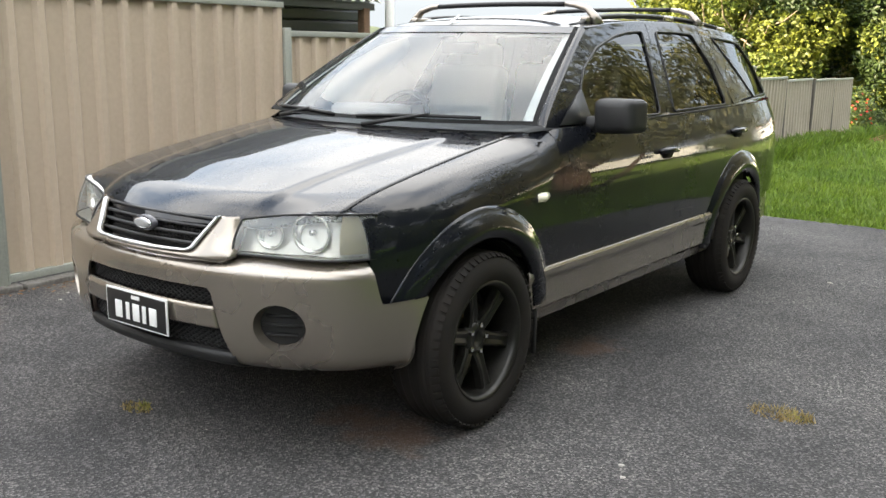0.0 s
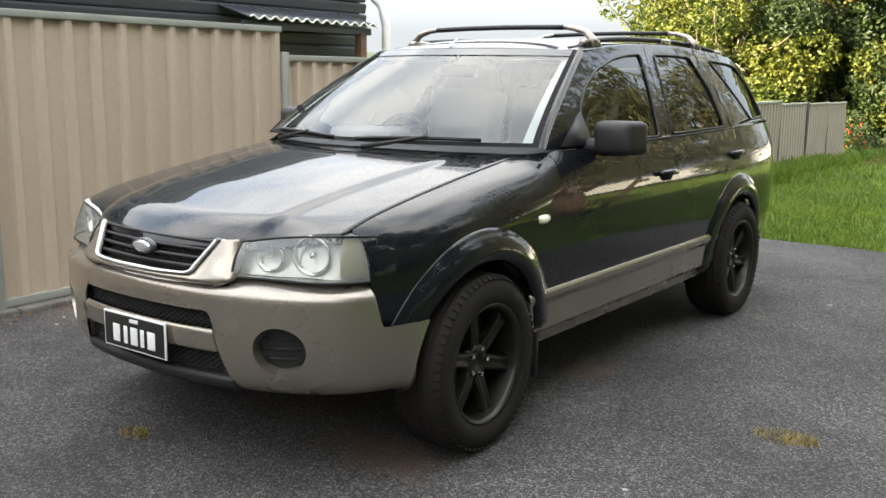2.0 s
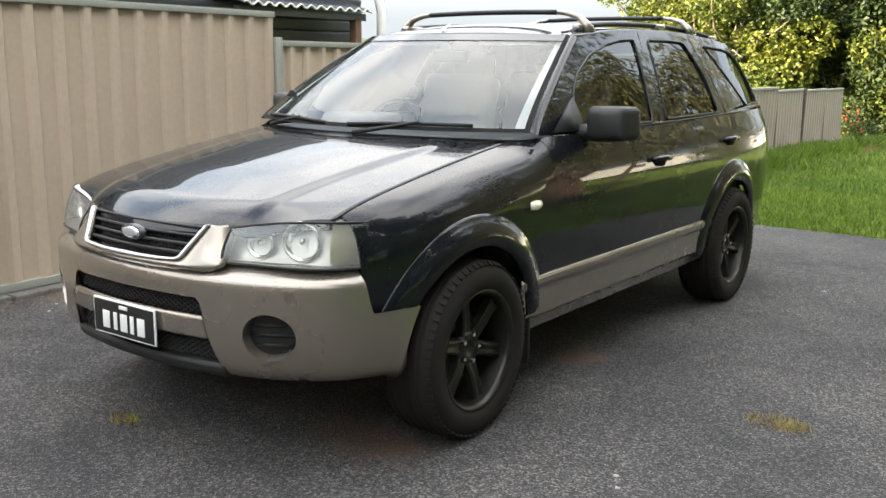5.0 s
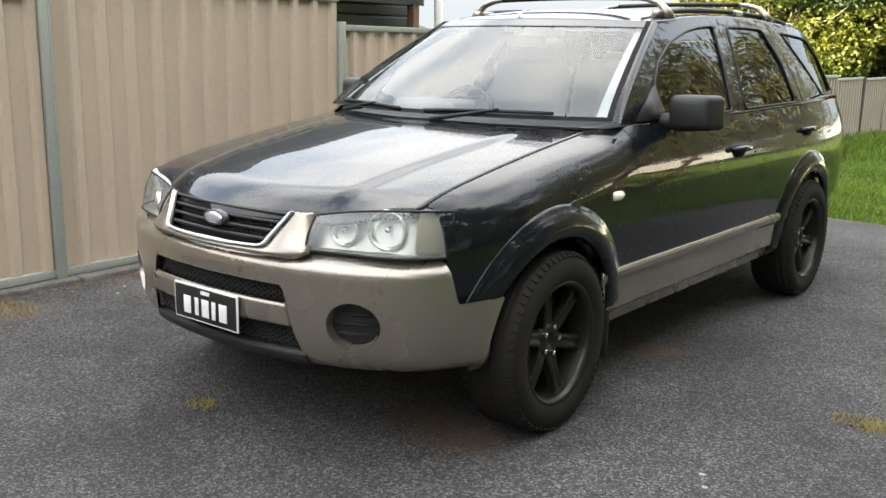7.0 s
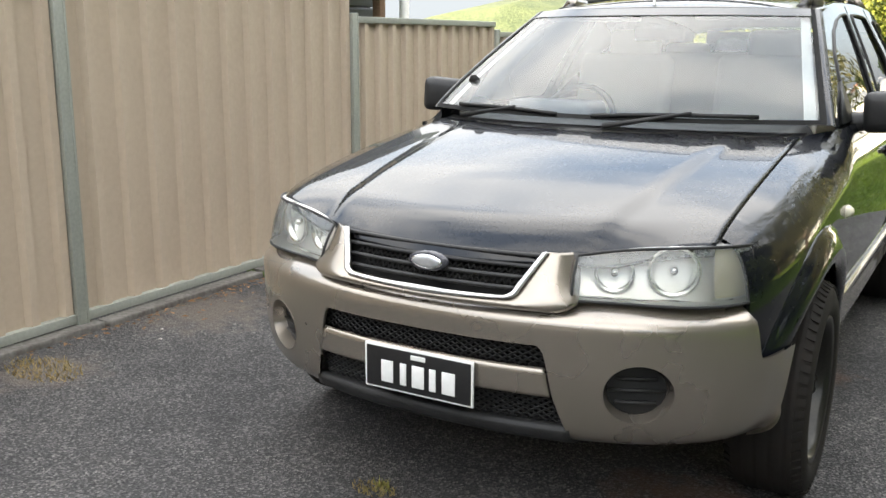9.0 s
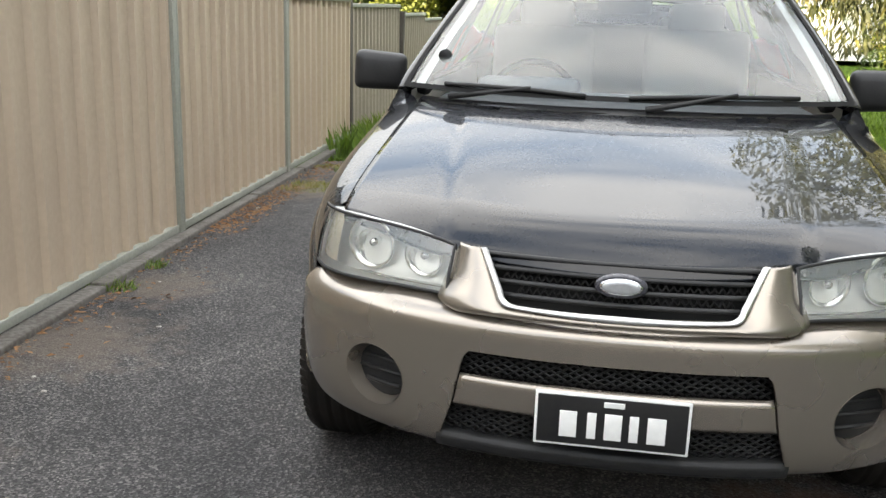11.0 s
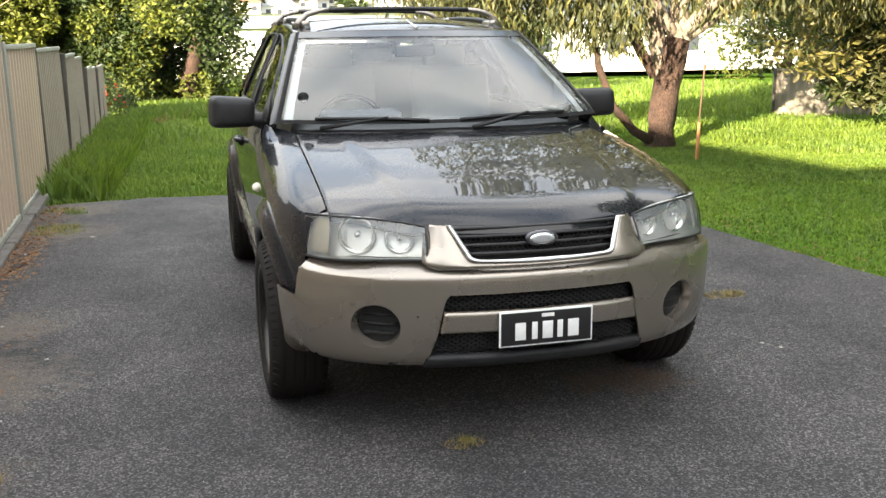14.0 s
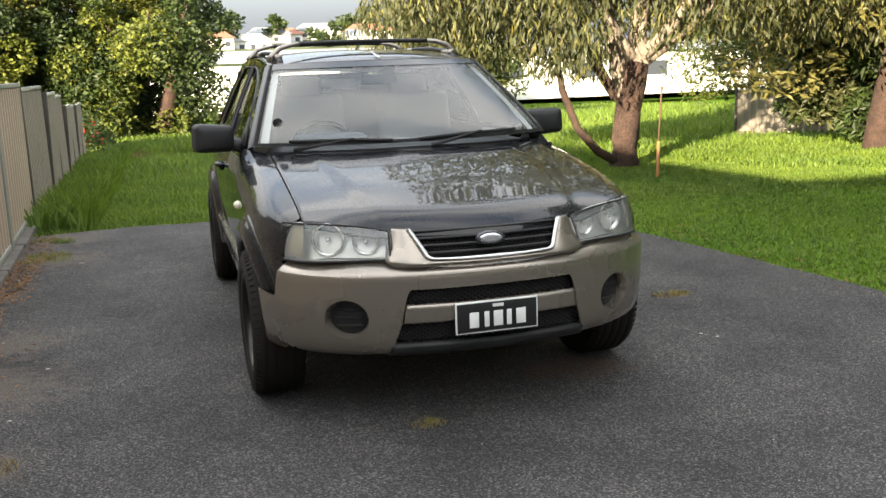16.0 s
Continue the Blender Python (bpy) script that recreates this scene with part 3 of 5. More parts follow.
# trees on the right-hand lawn; the dark spreading ones are added for the car's reflections
for x, y, h, s, m, sd, lb in [(12.2, 10.8, 7.5, 3.2, (LEAF_GUM, G, D), 41, "spreading olive-green gum beside the lawn"), (18.5, 15, 9, 4.2, (LEAF_GUM, G), 42, "tall olive-green gum on the far lawn"),
                              (21.5, 24, 6.5, 3.2, (Y, D), 43, "yellow-green tree behind the far fence"), (22, 27, 8, 4, (D, Y), 44, "dark green tree behind the far fence"), (21, 6.5, 8.5, 3.6, (D, LEAF_GUM), 45, "dark spreading tree beside the lawn, placed to be reflected in the car"),
                              (24.0, -1.0, 8.0, 4.0, (D, LEAF_GUM), 46, "dark spreading tree beside the lawn, placed to be reflected in the car"), (13.0, 38, 3.5, 2.6, (Y, D), 47, "yellow-green shrub at the field edge"), (28, 38, 9, 5, (D, Y), 48, "dark green tree behind the far fence"),
                              (10.8, 2.0, 13, 4.6, (D, LEAF_GUM), 49, "dark spreading tree beside the lawn, placed to be reflected in the car"), (10.5, -4.5, 13, 4.8, (D, LEAF_GUM), 50, "dark spreading tree beside the lawn, placed to be reflected in the car"), (13.6, 12.6, 3.4, 2.0, (D, LEAF_GUM), 52, "low dark shrub hanging before the far fence"), (16.5, 8.5, 12, 4.8, (D, LEAF_GUM), 51, "dark spreading tree beside the lawn, placed to be reflected in the car")]:
    # tall ones get only dark leaves, so they reflect as if shaded
    tall = h > 11
    bush_tree((x, y, lawn_height(x, y)), h, s, (D,) if tall else m, lb, sd, 26000 if tall else 14000, 0.34 if tall else 0.22, 0.08 if tall else 0.22, 44 if tall else 34, 0.35)


def gum_tree():
    """The old gum: shaggy red-brown trunk, pale limbs, drooping narrow leaves."""
    rng = random.Random(11)
    t = thing("gum_tree", "old gum tree with shaggy red-brown trunk and pale limbs", "tree", at=(GUM[0], GUM[1], -0.30))
    f = Vector((0.22, 0, 1.80))
    pts = [(0, 0, -0.3), (-0.02, 0, 0.1), (0.0, 0, 0.5), (0.05, 0, 1.0), (0.14, 0, 1.45), tuple(f)]
    part("trunk", tube(pts, [0.36, 0.27, 0.235, 0.22, 0.235, 0.20], 16), BARK, t)
    limbs = [(f, (1.0, -0.1, 0.45), 4.6, 0.16, 0.06, BARK_PALE), (f, (-0.05, 0.2, 1), 3.5, 0.17, 0.06, BARK_PALE), ((0.05, 0, 1.0), (-0.32, 0.1, 1), 4.5, 0.17, 0.06, BARK_PALE),
             ((0.1, 0.1, 1.2), (0.35, 0.2, 1), 3.2, 0.09, 0.05, BARK), ((-0.1, 0.1, 1.2), (-0.6, 0.5, 1), 3.5, 0.10, 0.04, BARK),
             (f, (0.5, -0.5, 1.0), 3.5, 0.12, 0.05, BARK_PALE), (f, (-0.9, -0.3, 0.8), 3.6, 0.10, 0.04, BARK_PALE)]
    cs = []
    for i, (s, w, L, r0, r1, m) in enumerate(limbs):
        p, r = limb(rng, s, w, L, r0, r1, 0.16, 8)
        part("limb", tube(p, r, 9), m, t)
        for q in p[4:]:
            for _ in range(3):
                d = Vector((rng.uniform(-1, 1), rng.uniform(-1, 1), rng.uniform(-0.5, 0.7))) * 1.5
                part("twig", tube([q, q + d * 0.5 + Vector((0, 0, 0.12)), q + d], [0.025, 0.015, 0.006], 5), BARK, t)
                e = q + d
                if e.z > 1.6 and not (abs(e.x - 0.7) < 1.2 and e.z < 2.6):
                    cs.append((e.x, e.y, e.z - 0.15, rng.uniform(0.45, 0.8)))
    for x in range(14):
        a = x / 14 * 2 * math.pi
        cs.append((3.4 * math.cos(a), 2.6 * math.sin(a), rng.uniform(2.2, 3.4), rng.uniform(0.5, 0.85)))
        cs.append((2.2 * math.cos(a), 1.8 * math.sin(a), rng.uniform(3.6, 4.8), rng.uniform(0.6, 1.0)))
    cs += [(-3.6 + 0.5 * math.sin(q * 2.1), -1.0 + 0.4 * q, 2.0 + 0.35 * (q % 4), 0.65) for q in range(8)]
    cs = [c for c in cs if not (abs(c[0] - 0.7) < 1.2 and c[1] < 1 and c[2] < 2.5)]
    for _ in range(70):
        x = rng.uniform(-4.3, -0.75)
        cs.append((x, rng.uniform(-1.6, 1.0), 2.15 - 0.15 * (x + 2.5) + 2.4 * rng.random() ** 1.3, rng.uniform(0.3, 0.6)))
    for _ in range(40):
        x = rng.uniform(1.5, 6.0)
        cs.append((x, rng.uniform(-1.4, 1.4), 2.3 + 2.2 * rng.random(), rng.uniform(0.35, 0.65)))
    part("limb", tube([(-0.15, -0.05, 0.12), (-0.55, -0.1, 0.32), (-0.95, -0.1, 0.75), (-1.2, -0.05, 1.4), (-1.3, 0.0, 2.2), (-1.2, 0.1, 3.2)], [0.09, 0.075, 0.065, 0.06, 0.05, 0.035], 9), BARK, t)
    up = [(3.6 * math.cos(q * 2.4) * math.sqrt((q % 9) / 9 + 0.1) + 0.3, 3.2 * math.sin(q * 2.4) * math.sqrt((q % 9) / 9 + 0.1), 4.6 + 0.13 * q, 0.95) for q in range(34)]
    leaf_cloud(up, 15000, 0.22, LEAF_GUM, t, "crown", 0.7, 0.25, 33)
    leaf_cloud(cs, 42000, 0.17, LEAF_GUM, t, "crown", 0.8, 0.2, 31)
    leaf_cloud(cs, 11000, 0.16, LEAF_GOLD, t, "crown", 0.8, 0.2, 32)


GUM = (6.4, 10.2)
gum_tree()


# ---- far fence, stake, clutter on the lawn ----
for k, (x, y) in enumerate(((13.2, 17.1), (15.3, 16.0), (17.4, 14.9), (19.5, 13.8))):
    fence_bay(y, y - 1.1, lawn_height(x, y) - 0.05, 0.68 - 0.12 * k, FENCE_FAR, FENCE_FAR, 0, x, x + 2.1, label="pale weathered steel fence bay under the trees")
stake = thing("garden_stake", "slim orange stake with dark rod standing in grass", "stake", at=(5.6, 7.65, -0.17))
part("rod", tube([(0, 0, -0.2), (0.01, 0, 0.55)], [0.028, 0.022], 8), TERRACOTTA_STAKE, stake, "orange lower sleeve")
part("tip", tube([(0.01, 0, 0.55), (0.05, 0, 1.25), (0.06, 0, 1.34)], [0.012, 0.012, 0.03], 6), TIMBER, stake, "dark thin rod")


def blades(name, spots, mat_, label, category, seed, height, width=0.008):
    """Grass blades: spots is a list of (x0, x1, y0, y1, count, height factor)."""
    rng = np.random.default_rng(seed)
    vs, fs = [], []
    for x0, x1, y0, y1, n, hf in spots:
        xs, ys = rng.uniform(x0, x1, n), rng.uniform(y0, y1, n)
        hs = rng.uniform(0.45, 1.25, n) * height * hf
        an = rng.uniform(0, 2 * math.pi, n)
        ln = rng.uniform(0.1, 0.7, n)
        for x, y, h, a, l in zip(xs, ys, hs, an, ln):
            if on_drive(x, y):
                continue
            z = lawn_height(x, y) - 0.01
            c, s = math.cos(a), math.sin(a)
            w = width * (1 + 1.2 * hf * 0.5)
            b = len(vs)
            vs += [(x - s * w, y + c * w, z), (x + s * w, y - c * w, z), (x + c * h * l * 0.45 + s * w * 0.6, y + s * h * l * 0.45 - c * w * 0.6, z + h * 0.65), (x + c * h * l, y + s * h * l, z + h)]
            fs += [(b, b + 1, b + 2), (b, b + 2, b + 3)]
    me = bpy.data.meshes.new(name)
    me.from_pydata(vs, [], fs)
    me.materials.append(mat_)
    return tagged(new(name, me), label, category, kind="stuff")


def on_drive(x, y):
    e = interp(x, (-2.8, -1.7, -0.9, 0.0, 1.0, 1.9, 2.35, 2.62, 2.9, 3.05), (5.62, 5.78, 5.75, 5.80, 5.82, 5.76, 5.28, 4.48, 2.7, 1.8))
    j = 0.05 * math.sin(x * 7.1 + y * 5.3) + 0.03 * math.sin(x * 17 + y * 11)
    return (x < min(3.5, 3.27 - 0.125 * y) + j and y < e + j) or x < fence_line(y) + 0.05


blades("lawn_grass", [(-3.0, 3.4, 5.0, 8.5, 30000, 1.0), (-3.6, 3.5, 8.5, 14, 32000, 1.25), (-5, 4, 14, 28, 36000, 2.2), (2.6, 6.0, -3, 6, 60000, 0.42), (3.4, 9, 5, 13, 75000, 0.5), (6, 13, -1, 8, 36000, 0.55), (8, 16, 8, 20, 42000, 1.3), (2, 16, 13, 30, 40000, 2.2), (0, 30, 28, 60, 26000, 4.5)],
       GRASS, "bright green lawn grass, longer towards the trees", "grass", 5, 0.085)
blades("long_grass", [(-3.6, -2.1, 6.0, 20, 11000, 1.0), (-2.6, 1.5, 20, 28, 9000, 1.3), (9, 18, 17, 24, 9000, 1.1)], GRASS, "long unmown grass along the fence", "grass", 6, 0.30, 0.011)


# ---- weeds, leaf litter and flecks ----
def tuft(x, y, r, n, h, mat_, label, seed):
    rng = random.Random(seed)
    vs, fs = [], []
    for _ in range(n):
        a, d = rng.uniform(0, 6.28), r * math.sqrt(rng.random())
        px, py = x + 1.7 * d * math.cos(a), y + d * math.sin(a)
        b_, l, hh = rng.uniform(0, 6.28), rng.uniform(0.3, 1.4), h * rng.uniform(0.3, 1.2)
        c, s = math.cos(b_), math.sin(b_)
        k = len(vs)
        vs += [(px - s * 0.003, py + c * 0.003, 0), (px + s * 0.003, py - c * 0.003, 0), (px + c * hh * l, py + s * hh * l, hh)]
        fs.append((k, k + 1, k + 2))
    me = bpy.data.meshes.new("grass_tuft")
    me.from_pydata(vs, [], fs)
    me.materials.append(mat_)
    return tagged(new("grass_tuft", me), label, "weed", "weeds in the asphalt", "stuff")


for k, (x, y, r, n, h, m) in enumerate([(1.90, 0.88, 0.085, 300, 0.024, WEED_DRY), (1.96, 0.88, 0.04, 50, 0.03, GRASS_DRY), (-0.28, -0.77, 0.05, 150, 0.022, WEED_DRY), (-0.26, -0.75, 0.025, 30, 0.03, GRASS_DRY), (-2.22, -0.60, 0.13, 400, 0.026, WEED_DRY),
                                        (-2.55, 1.3, 0.09, 260, 0.05, GRASS), (-2.57, 1.75, 0.08, 200, 0.045, GRASS), (-2.45, 5.3, 0.12, 260, 0.03, GRASS_DRY), (-2.38, 4.2, 0.14, 260, 0.03, GRASS_DRY), (-2.3, 5.1, 0.06, 120, 0.05, GRASS), (-2.38, 4.4, 0.12, 300, 0.04, GRASS_DRY)]):
    tuft(x, y, r, n, h, m, "small weed tuft growing through the asphalt", 60 + k)


def litter(name, spots, size, mat_, label, category, seed):
    rng = random.Random(seed)
    vs, fs = [], []
    for x0, x1, y0, y1, n in spots:
        for _ in range(n):
            x, y, a, s = rng.uniform(x0, x1), rng.uniform(y0, y1), rng.uniform(0, 6.28), size * rng.uniform(0.5, 1.5)
            c, d = math.cos(a), math.sin(a)
            z, t = 0.004, rng.uniform(-0.3, 0.5) * s
            k = len(vs)
            vs += [(x, y, z), (x + c * s - d * s * 0.4, y + d * s + c * s * 0.4, z + abs(t)), (x + c * 2 * s, y + d * 2 * s, z), (x + c * s + d * s * 0.4, y + d * s - c * s * 0.4, z + 0.003)]
            fs += [(k, k + 1, k + 2), (k, k + 2, k + 3)]
    me = bpy.data.meshes.new(name)
    me.from_pydata(vs, [], fs)
    me.materials.append(mat_)
    tagged(new(name, me), label, category, kind="stuff")


litter("leaf_litter", [(-2.62, -2.42, -1, 5.6, 600), (-2.70, -2.42, 2.7, 4.3, 420), (-2.66, -2.35, 2.6, 5.6, 320), (-2.55, -2.1, 0, 1.8, 60), (3.0, 3.4, -2, 3.5, 120)], 0.018, DRY_LEAF, "dry brown leaves along the fence edging", "leaves", 71)
CHIP = mat("pale_chip", (0.5, 0.47, 0.42), (0.36, 0.34, 0.31), 0.8)
litter("pale_flecks", [(-2.6, 3.3, -3.5, 6.5, 160)], 0.0045, CHIP, "pale chips and petals scattered on the asphalt", "chips", 72)
for k, (x, y, s) in enumerate([(1.59, 0.0, 0.022), (1.40, 3.46, 0.03), (1.64, -0.09, 0.022), (-2.12, 0.0, 0.02), (-2.35, 1.47, 0.02), (-2.03, 0.80, 0.02), (-2.24, 0.12, 0.022), (-2.07, 3.93, 0.03), (-2.5, 3.39, 0.04)]):
    bm = bmesh.new()
    bmesh.ops.create_icosphere(bm, subdivisions=1, radius=s * 0.6)
    for v in bm.verts:
        v.co.z = max(0.0, v.co.z) * 0.4
        v.co.x *= 1.0 + 0.5 * math.sin(k * 3 + v.co.y * 80)
    ob = part("stone_chip", bm, CHIP)
    ob.location = (x, y, 0.0)
    tagged(ob, "small pale stone chip lying on the asphalt", "stone", "stone chips")

# red flowers and dead branches at the fence's end
shrub = thing("flower_shrub", "low shrub with red flowers at the fence end", "shrub", at=(-3.05, 23.3, -0.65))
leaf_cloud([(0, 0, 0.5, 0.5), (-0.3, 0.2, 0.9, 0.45), (0.2, 0.3, 0.3, 0.4)], 1600, 0.10, LEAF_DARK, shrub, "leaves", 0.1, 0.5, 81)
leaf_cloud([(0, -0.25, 0.55, 0.3), (-0.2, -0.2, 0.95, 0.25)], 26, 0.08, RED_FLOWER, shrub, "flower_cluster", 0.1, 0.8, 82)["kind"] = "stuff"
rng = random.Random(83)
for k in range(3):
    bp = thing("dead_branch", "bare reddish dead branch lying in the grass", "branch", "dead branches", (-2.5 + 0.5 * k, 19.5 + 0.8 * k, -0.52))
    bm = bmesh.new()
    for _ in range(14):
        a = rng.uniform(-0.6, 0.6) + (3.1 if rng.random() < 0.4 else 0)
        tube([(0, 0, 0.02), (0.4 * math.cos(a), 0.4 * math.sin(a), rng.uniform(0.05, 0.2)), (0.9 * math.cos(a), 0.9 * math.sin(a), rng.uniform(0.02, 0.35))], [0.012, 0.008, 0.004], 4, bm)
    part("twigs", bm, mat("reddish_twig", (0.26, 0.12, 0.06), (0.18, 0.09, 0.05), 0.9), bp)
bare = thing("bare_tree", "pale bare-limbed tree among the green trees", "tree", at=(-8.4, 27.5, -0.7))
bm = bmesh.new()
for k in range(26):
    pts, rad = limb(rng, (rng.uniform(-0.5, 0.5), 0, rng.uniform(1.0, 2.6)), (rng.uniform(-1.6, 1.2), rng.uniform(-1.4, 0.1), rng.uniform(0.1, 1.0)), rng.uniform(1.6, 3.4), 0.05, 0.012, 0.25)
    tube(pts, rad, 5, bm)
part("limb_tangle", bm, TWIG, bare, "tangle of pale bare limbs")["kind"] = "stuff"
part("trunk", tube([(0, 0, -0.2), (0.1, 0, 1.5), (0.0, 0, 3.0)], [0.14, 0.11, 0.07], 8), TWIG, bare)


# ---- the car ----
car = thing("car", "black five-door SUV with taupe bumpers parked on the asphalt", "car", at=(0, 0.10, -0.035))
ARCH_R, HUB_Z, BASE = 0.42, 0.395, 2.842
AXLES = (-0.10, BASE - 0.10)


def hood_z(x, y):
    """Height of the bonnet: a gentle rise with a rounded nose that drops to the grille, and a raised middle."""
    k = abs(x)
    d = max(0.0, y - hood_front(x))
    z = interp(y, (-0.96, -0.85, -0.72, -0.45, -0.05, 0.42), (0.962, 0.985, 1.015, 1.075, 1.145, 1.215))
    z -= 0.048 * max(0.0, 1 - d / 0.17) ** 2 * (1 - 0.75 * smooth01(0.45, 0.72, k))
    ridge = 0.43 + 0.10 * (y + 0.95)
    z += 0.009 * (1 - smooth01(ridge - 0.015, ridge + 0.05, k)) * smooth01(-0.98, -0.8, y) * (1 - 0.6 * smooth01(-0.1, 0.4, y))
    return z - 0.035 * (k / 0.76) ** 2.2


def hood_front(x):
    return -0.945 + 0.40 * x * x


def side_x(y, z):
    """Half-width of the body at its side."""
    w = interp(y, (-0.75, -0.55, -0.3, 0.1, 0.6, 1.5, 2.8, 3.4, 3.7, 3.88), (0.770, 0.850, 0.893, 0.905, 0.905, 0.908, 0.900, 0.865, 0.80, 0.69))
    return w + 0.050 + interp(z, (0.3, 0.6, 0.78, 0.95, 1.08, 1.22), (-0.035, -0.012, 0.0, -0.004, -0.022, -0.075))


def belt(y):
    return interp(y, (0.3, 1.0, 1.8, 2.6, 3.6, 4.0), (1.202, 1.195, 1.198, 1.208, 1.226, 1.235))


def lower_edge(y, sill=0.60):
    """Lower edge of the painted side: sill line, wheel arches, bumper lines."""
    z = sill
    if y < AXLES[0] - 0.42:
        z = 0.62
    if y > AXLES[1] + 0.42:
        z = 0.60
    for c in AXLES:
        d = abs(y - c)
        if d < ARCH_R:
            z = max(z if d > 0.33 else 0.4, HUB_Z + math.sqrt(ARCH_R ** 2 - d * d))
    return z


def section(y, v):
    """Point on the painted side between its lower edge (v = 0) and the belt or bonnet edge (v = 1)."""
    zb = lower_edge(y)
    k = smooth01(0.35, 0.62, y)
    zh = hood_z(0.768, max(y, -0.72)) - 0.003
    zt = zh + (belt(y) - zh) * k
    xt = 0.768 + (side_x(y, 1.22) - 0.768) * k
    z = zb + (zt - zb) * v
    xs = side_x(y, z)
    q = max(0.0, min(1.0, (z - (zt - 0.21)) / 0.21))
    x_front = 0.768 + (side_x(y, zt - 0.21) - 0.768) * math.sqrt(max(0.0, 1 - q ** 2.1))
    if z < zt - 0.21:
        x_front = xs
    return Vector((x_front + (xs - x_front) * k if z >= zt - 0.21 else xs, y, z))


def span(a, b, n):
    return [a + (b - a) * i / n for i in range(n + 1)]


def side_sheet(y0, y1, n, nv=18):
    """Side panel between two stations, denser beside the arches."""
    ys = set(span(y0, y1, n))
    for c in AXLES:
        for s in (-1, 1):
            for d in (0.0, 0.004, 0.012, 0.025, 0.045, 0.07, 0.095, 0.1, 0.105):
                y = c + s * (ARCH_R - d)
                if y0 < y < y1:
                    ys.add(y)
    ys = sorted(ys)
    return grid(lambda u, v: section(ys[round(u * (len(ys) - 1))], v), len(ys) - 1, nv)


for nm, y0, y1, n in (("fender", -0.665, 0.516, 50), ("front_door", 0.520, 1.756, 30), ("rear_door", 1.760, 2.781, 34), ("rear_quarter", 2.785, 3.88, 44)):
    both(nm, side_sheet(y0, y1, n), BLACK_PAINT, car, thick=0.012, rim=False)
# near-black sheet paints the shade seen through the door gaps
both("shut_shade_sheet", grid(lambda u, v: Vector((side_x(0.4 + 2.5 * u, 0.65 + 0.5 * v) - 0.03, 0.4 + 2.5 * u, 0.65 + 0.5 * v)), 20, 8), DARK, car)

# bonnet: swept back at the front, with a turned-down front lip
HB = 0.762


def bonnet(u, v):
    x = HB * (2 * u - 1)
    y0 = hood_front(x)
    y1 = 0.40 - 0.26 * (1 - (x / HB) ** 2)
    y = y0 + (y1 - y0) * v ** 1.4
    z = hood_z(x, y)
    if v < 0.02:
        z -= 0.02
    return Vector((x, y, z))


solid(part("bonnet", grid(bonnet, 90, 60), BLACK_PAINT, car, "glossy black bonnet"), 0.015)

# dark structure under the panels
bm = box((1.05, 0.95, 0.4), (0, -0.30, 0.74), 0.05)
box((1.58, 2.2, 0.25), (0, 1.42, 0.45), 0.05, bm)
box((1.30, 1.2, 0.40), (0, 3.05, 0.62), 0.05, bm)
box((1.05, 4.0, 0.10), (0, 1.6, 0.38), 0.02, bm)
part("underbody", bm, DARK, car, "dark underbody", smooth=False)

# wheel housings and arch lips
for c in AXLES:
    bm = grid(lambda u, v: (0.915 - 0.36 * v, c + (ARCH_R - 0.004) * math.cos(math.pi * (0.93 - 1.05 * u)), HUB_Z + (ARCH_R - 0.004) * math.sin(math.pi * (0.93 - 1.05 * u))), 40, 4)
    both("wheel_housing", bm, DARK, car)
    bm = grid(lambda u, v: (0.553, c + ARCH_R * v * math.cos(math.pi * (0.93 - 1.05 * u)), HUB_Z + ARCH_R * v * math.sin(math.pi * (0.93 - 1.05 * u))), 30, 3)
    both("housing_wall", bm, DARK, car)

    def flare(u, v, c=c):
        a = math.pi * (0.90 - 0.86 * u) if c < 0 else math.pi * (1.0 - 1.0 * u)
        r = ARCH_R - 0.012 + 0.135 * v
        y, z = c + r * math.cos(a), HUB_Z + r * math.sin(a)
        out = 0.034 * math.sin(math.pi * min(1, v * 1.05 + 0.02) ** 0.7) * (0.5 + 0.5 * math.sin(math.pi * min(1, max(0, u)))) + (0.006 if v < 0.9 else 0.0)
        return Vector((side_x(y, max(z, 0.45)) + out, y, z))
    both("arch_flare", grid(flare, 48, 10), BLACK_PAINT, car, thick=0.01)

# sills
def sill(u, v):
    y = AXLES[0] + 0.335 + (BASE - 0.67) * u
    prof = ((0.952, 0.612), (0.963, 0.597), (0.962, 0.575), (0.949, 0.548), (0.944, 0.50), (0.940, 0.43), (0.915, 0.405), (0.905, 0.36), (0.82, 0.335))
    f = v * (len(prof) - 1)
    i = min(int(f), len(prof) - 2)
    x, z = lerp(prof[i], prof[i + 1], f - i)
    cut = 0.06 * max(0, (z - 0.36)) * (1 if u in (0, 1) else 0)
    return Vector((x, y + (cut if u == 0 else -cut), z))


both("sill", grid(sill, 30, 24), TAN_PAINT, car, "taupe side skirt", thick=0.02, crisp=30)
both("mud_flap", box((0.20, 0.02, 0.30), (0.84, 0.34, 0.37), 0.008), PLASTIC, car)

# front bumper
PLAN_X = (0.0, 0.20, 0.36, 0.50, 0.62, 0.752, 0.838, 0.890, 0.920, 0.940)
PLAN_Y = (-1.013, -1.004, -0.980, -0.942, -0.895, -0.812, -0.730, -0.640, -0.550, -0.450)
PLAN_S = [0.0]
for k in range(1, len(PLAN_X)):
    PLAN_S.append(PLAN_S[-1] + math.hypot(PLAN_X[k] - PLAN_X[k - 1], PLAN_Y[k] - PLAN_Y[k - 1]))
S_END = PLAN_S[-1]


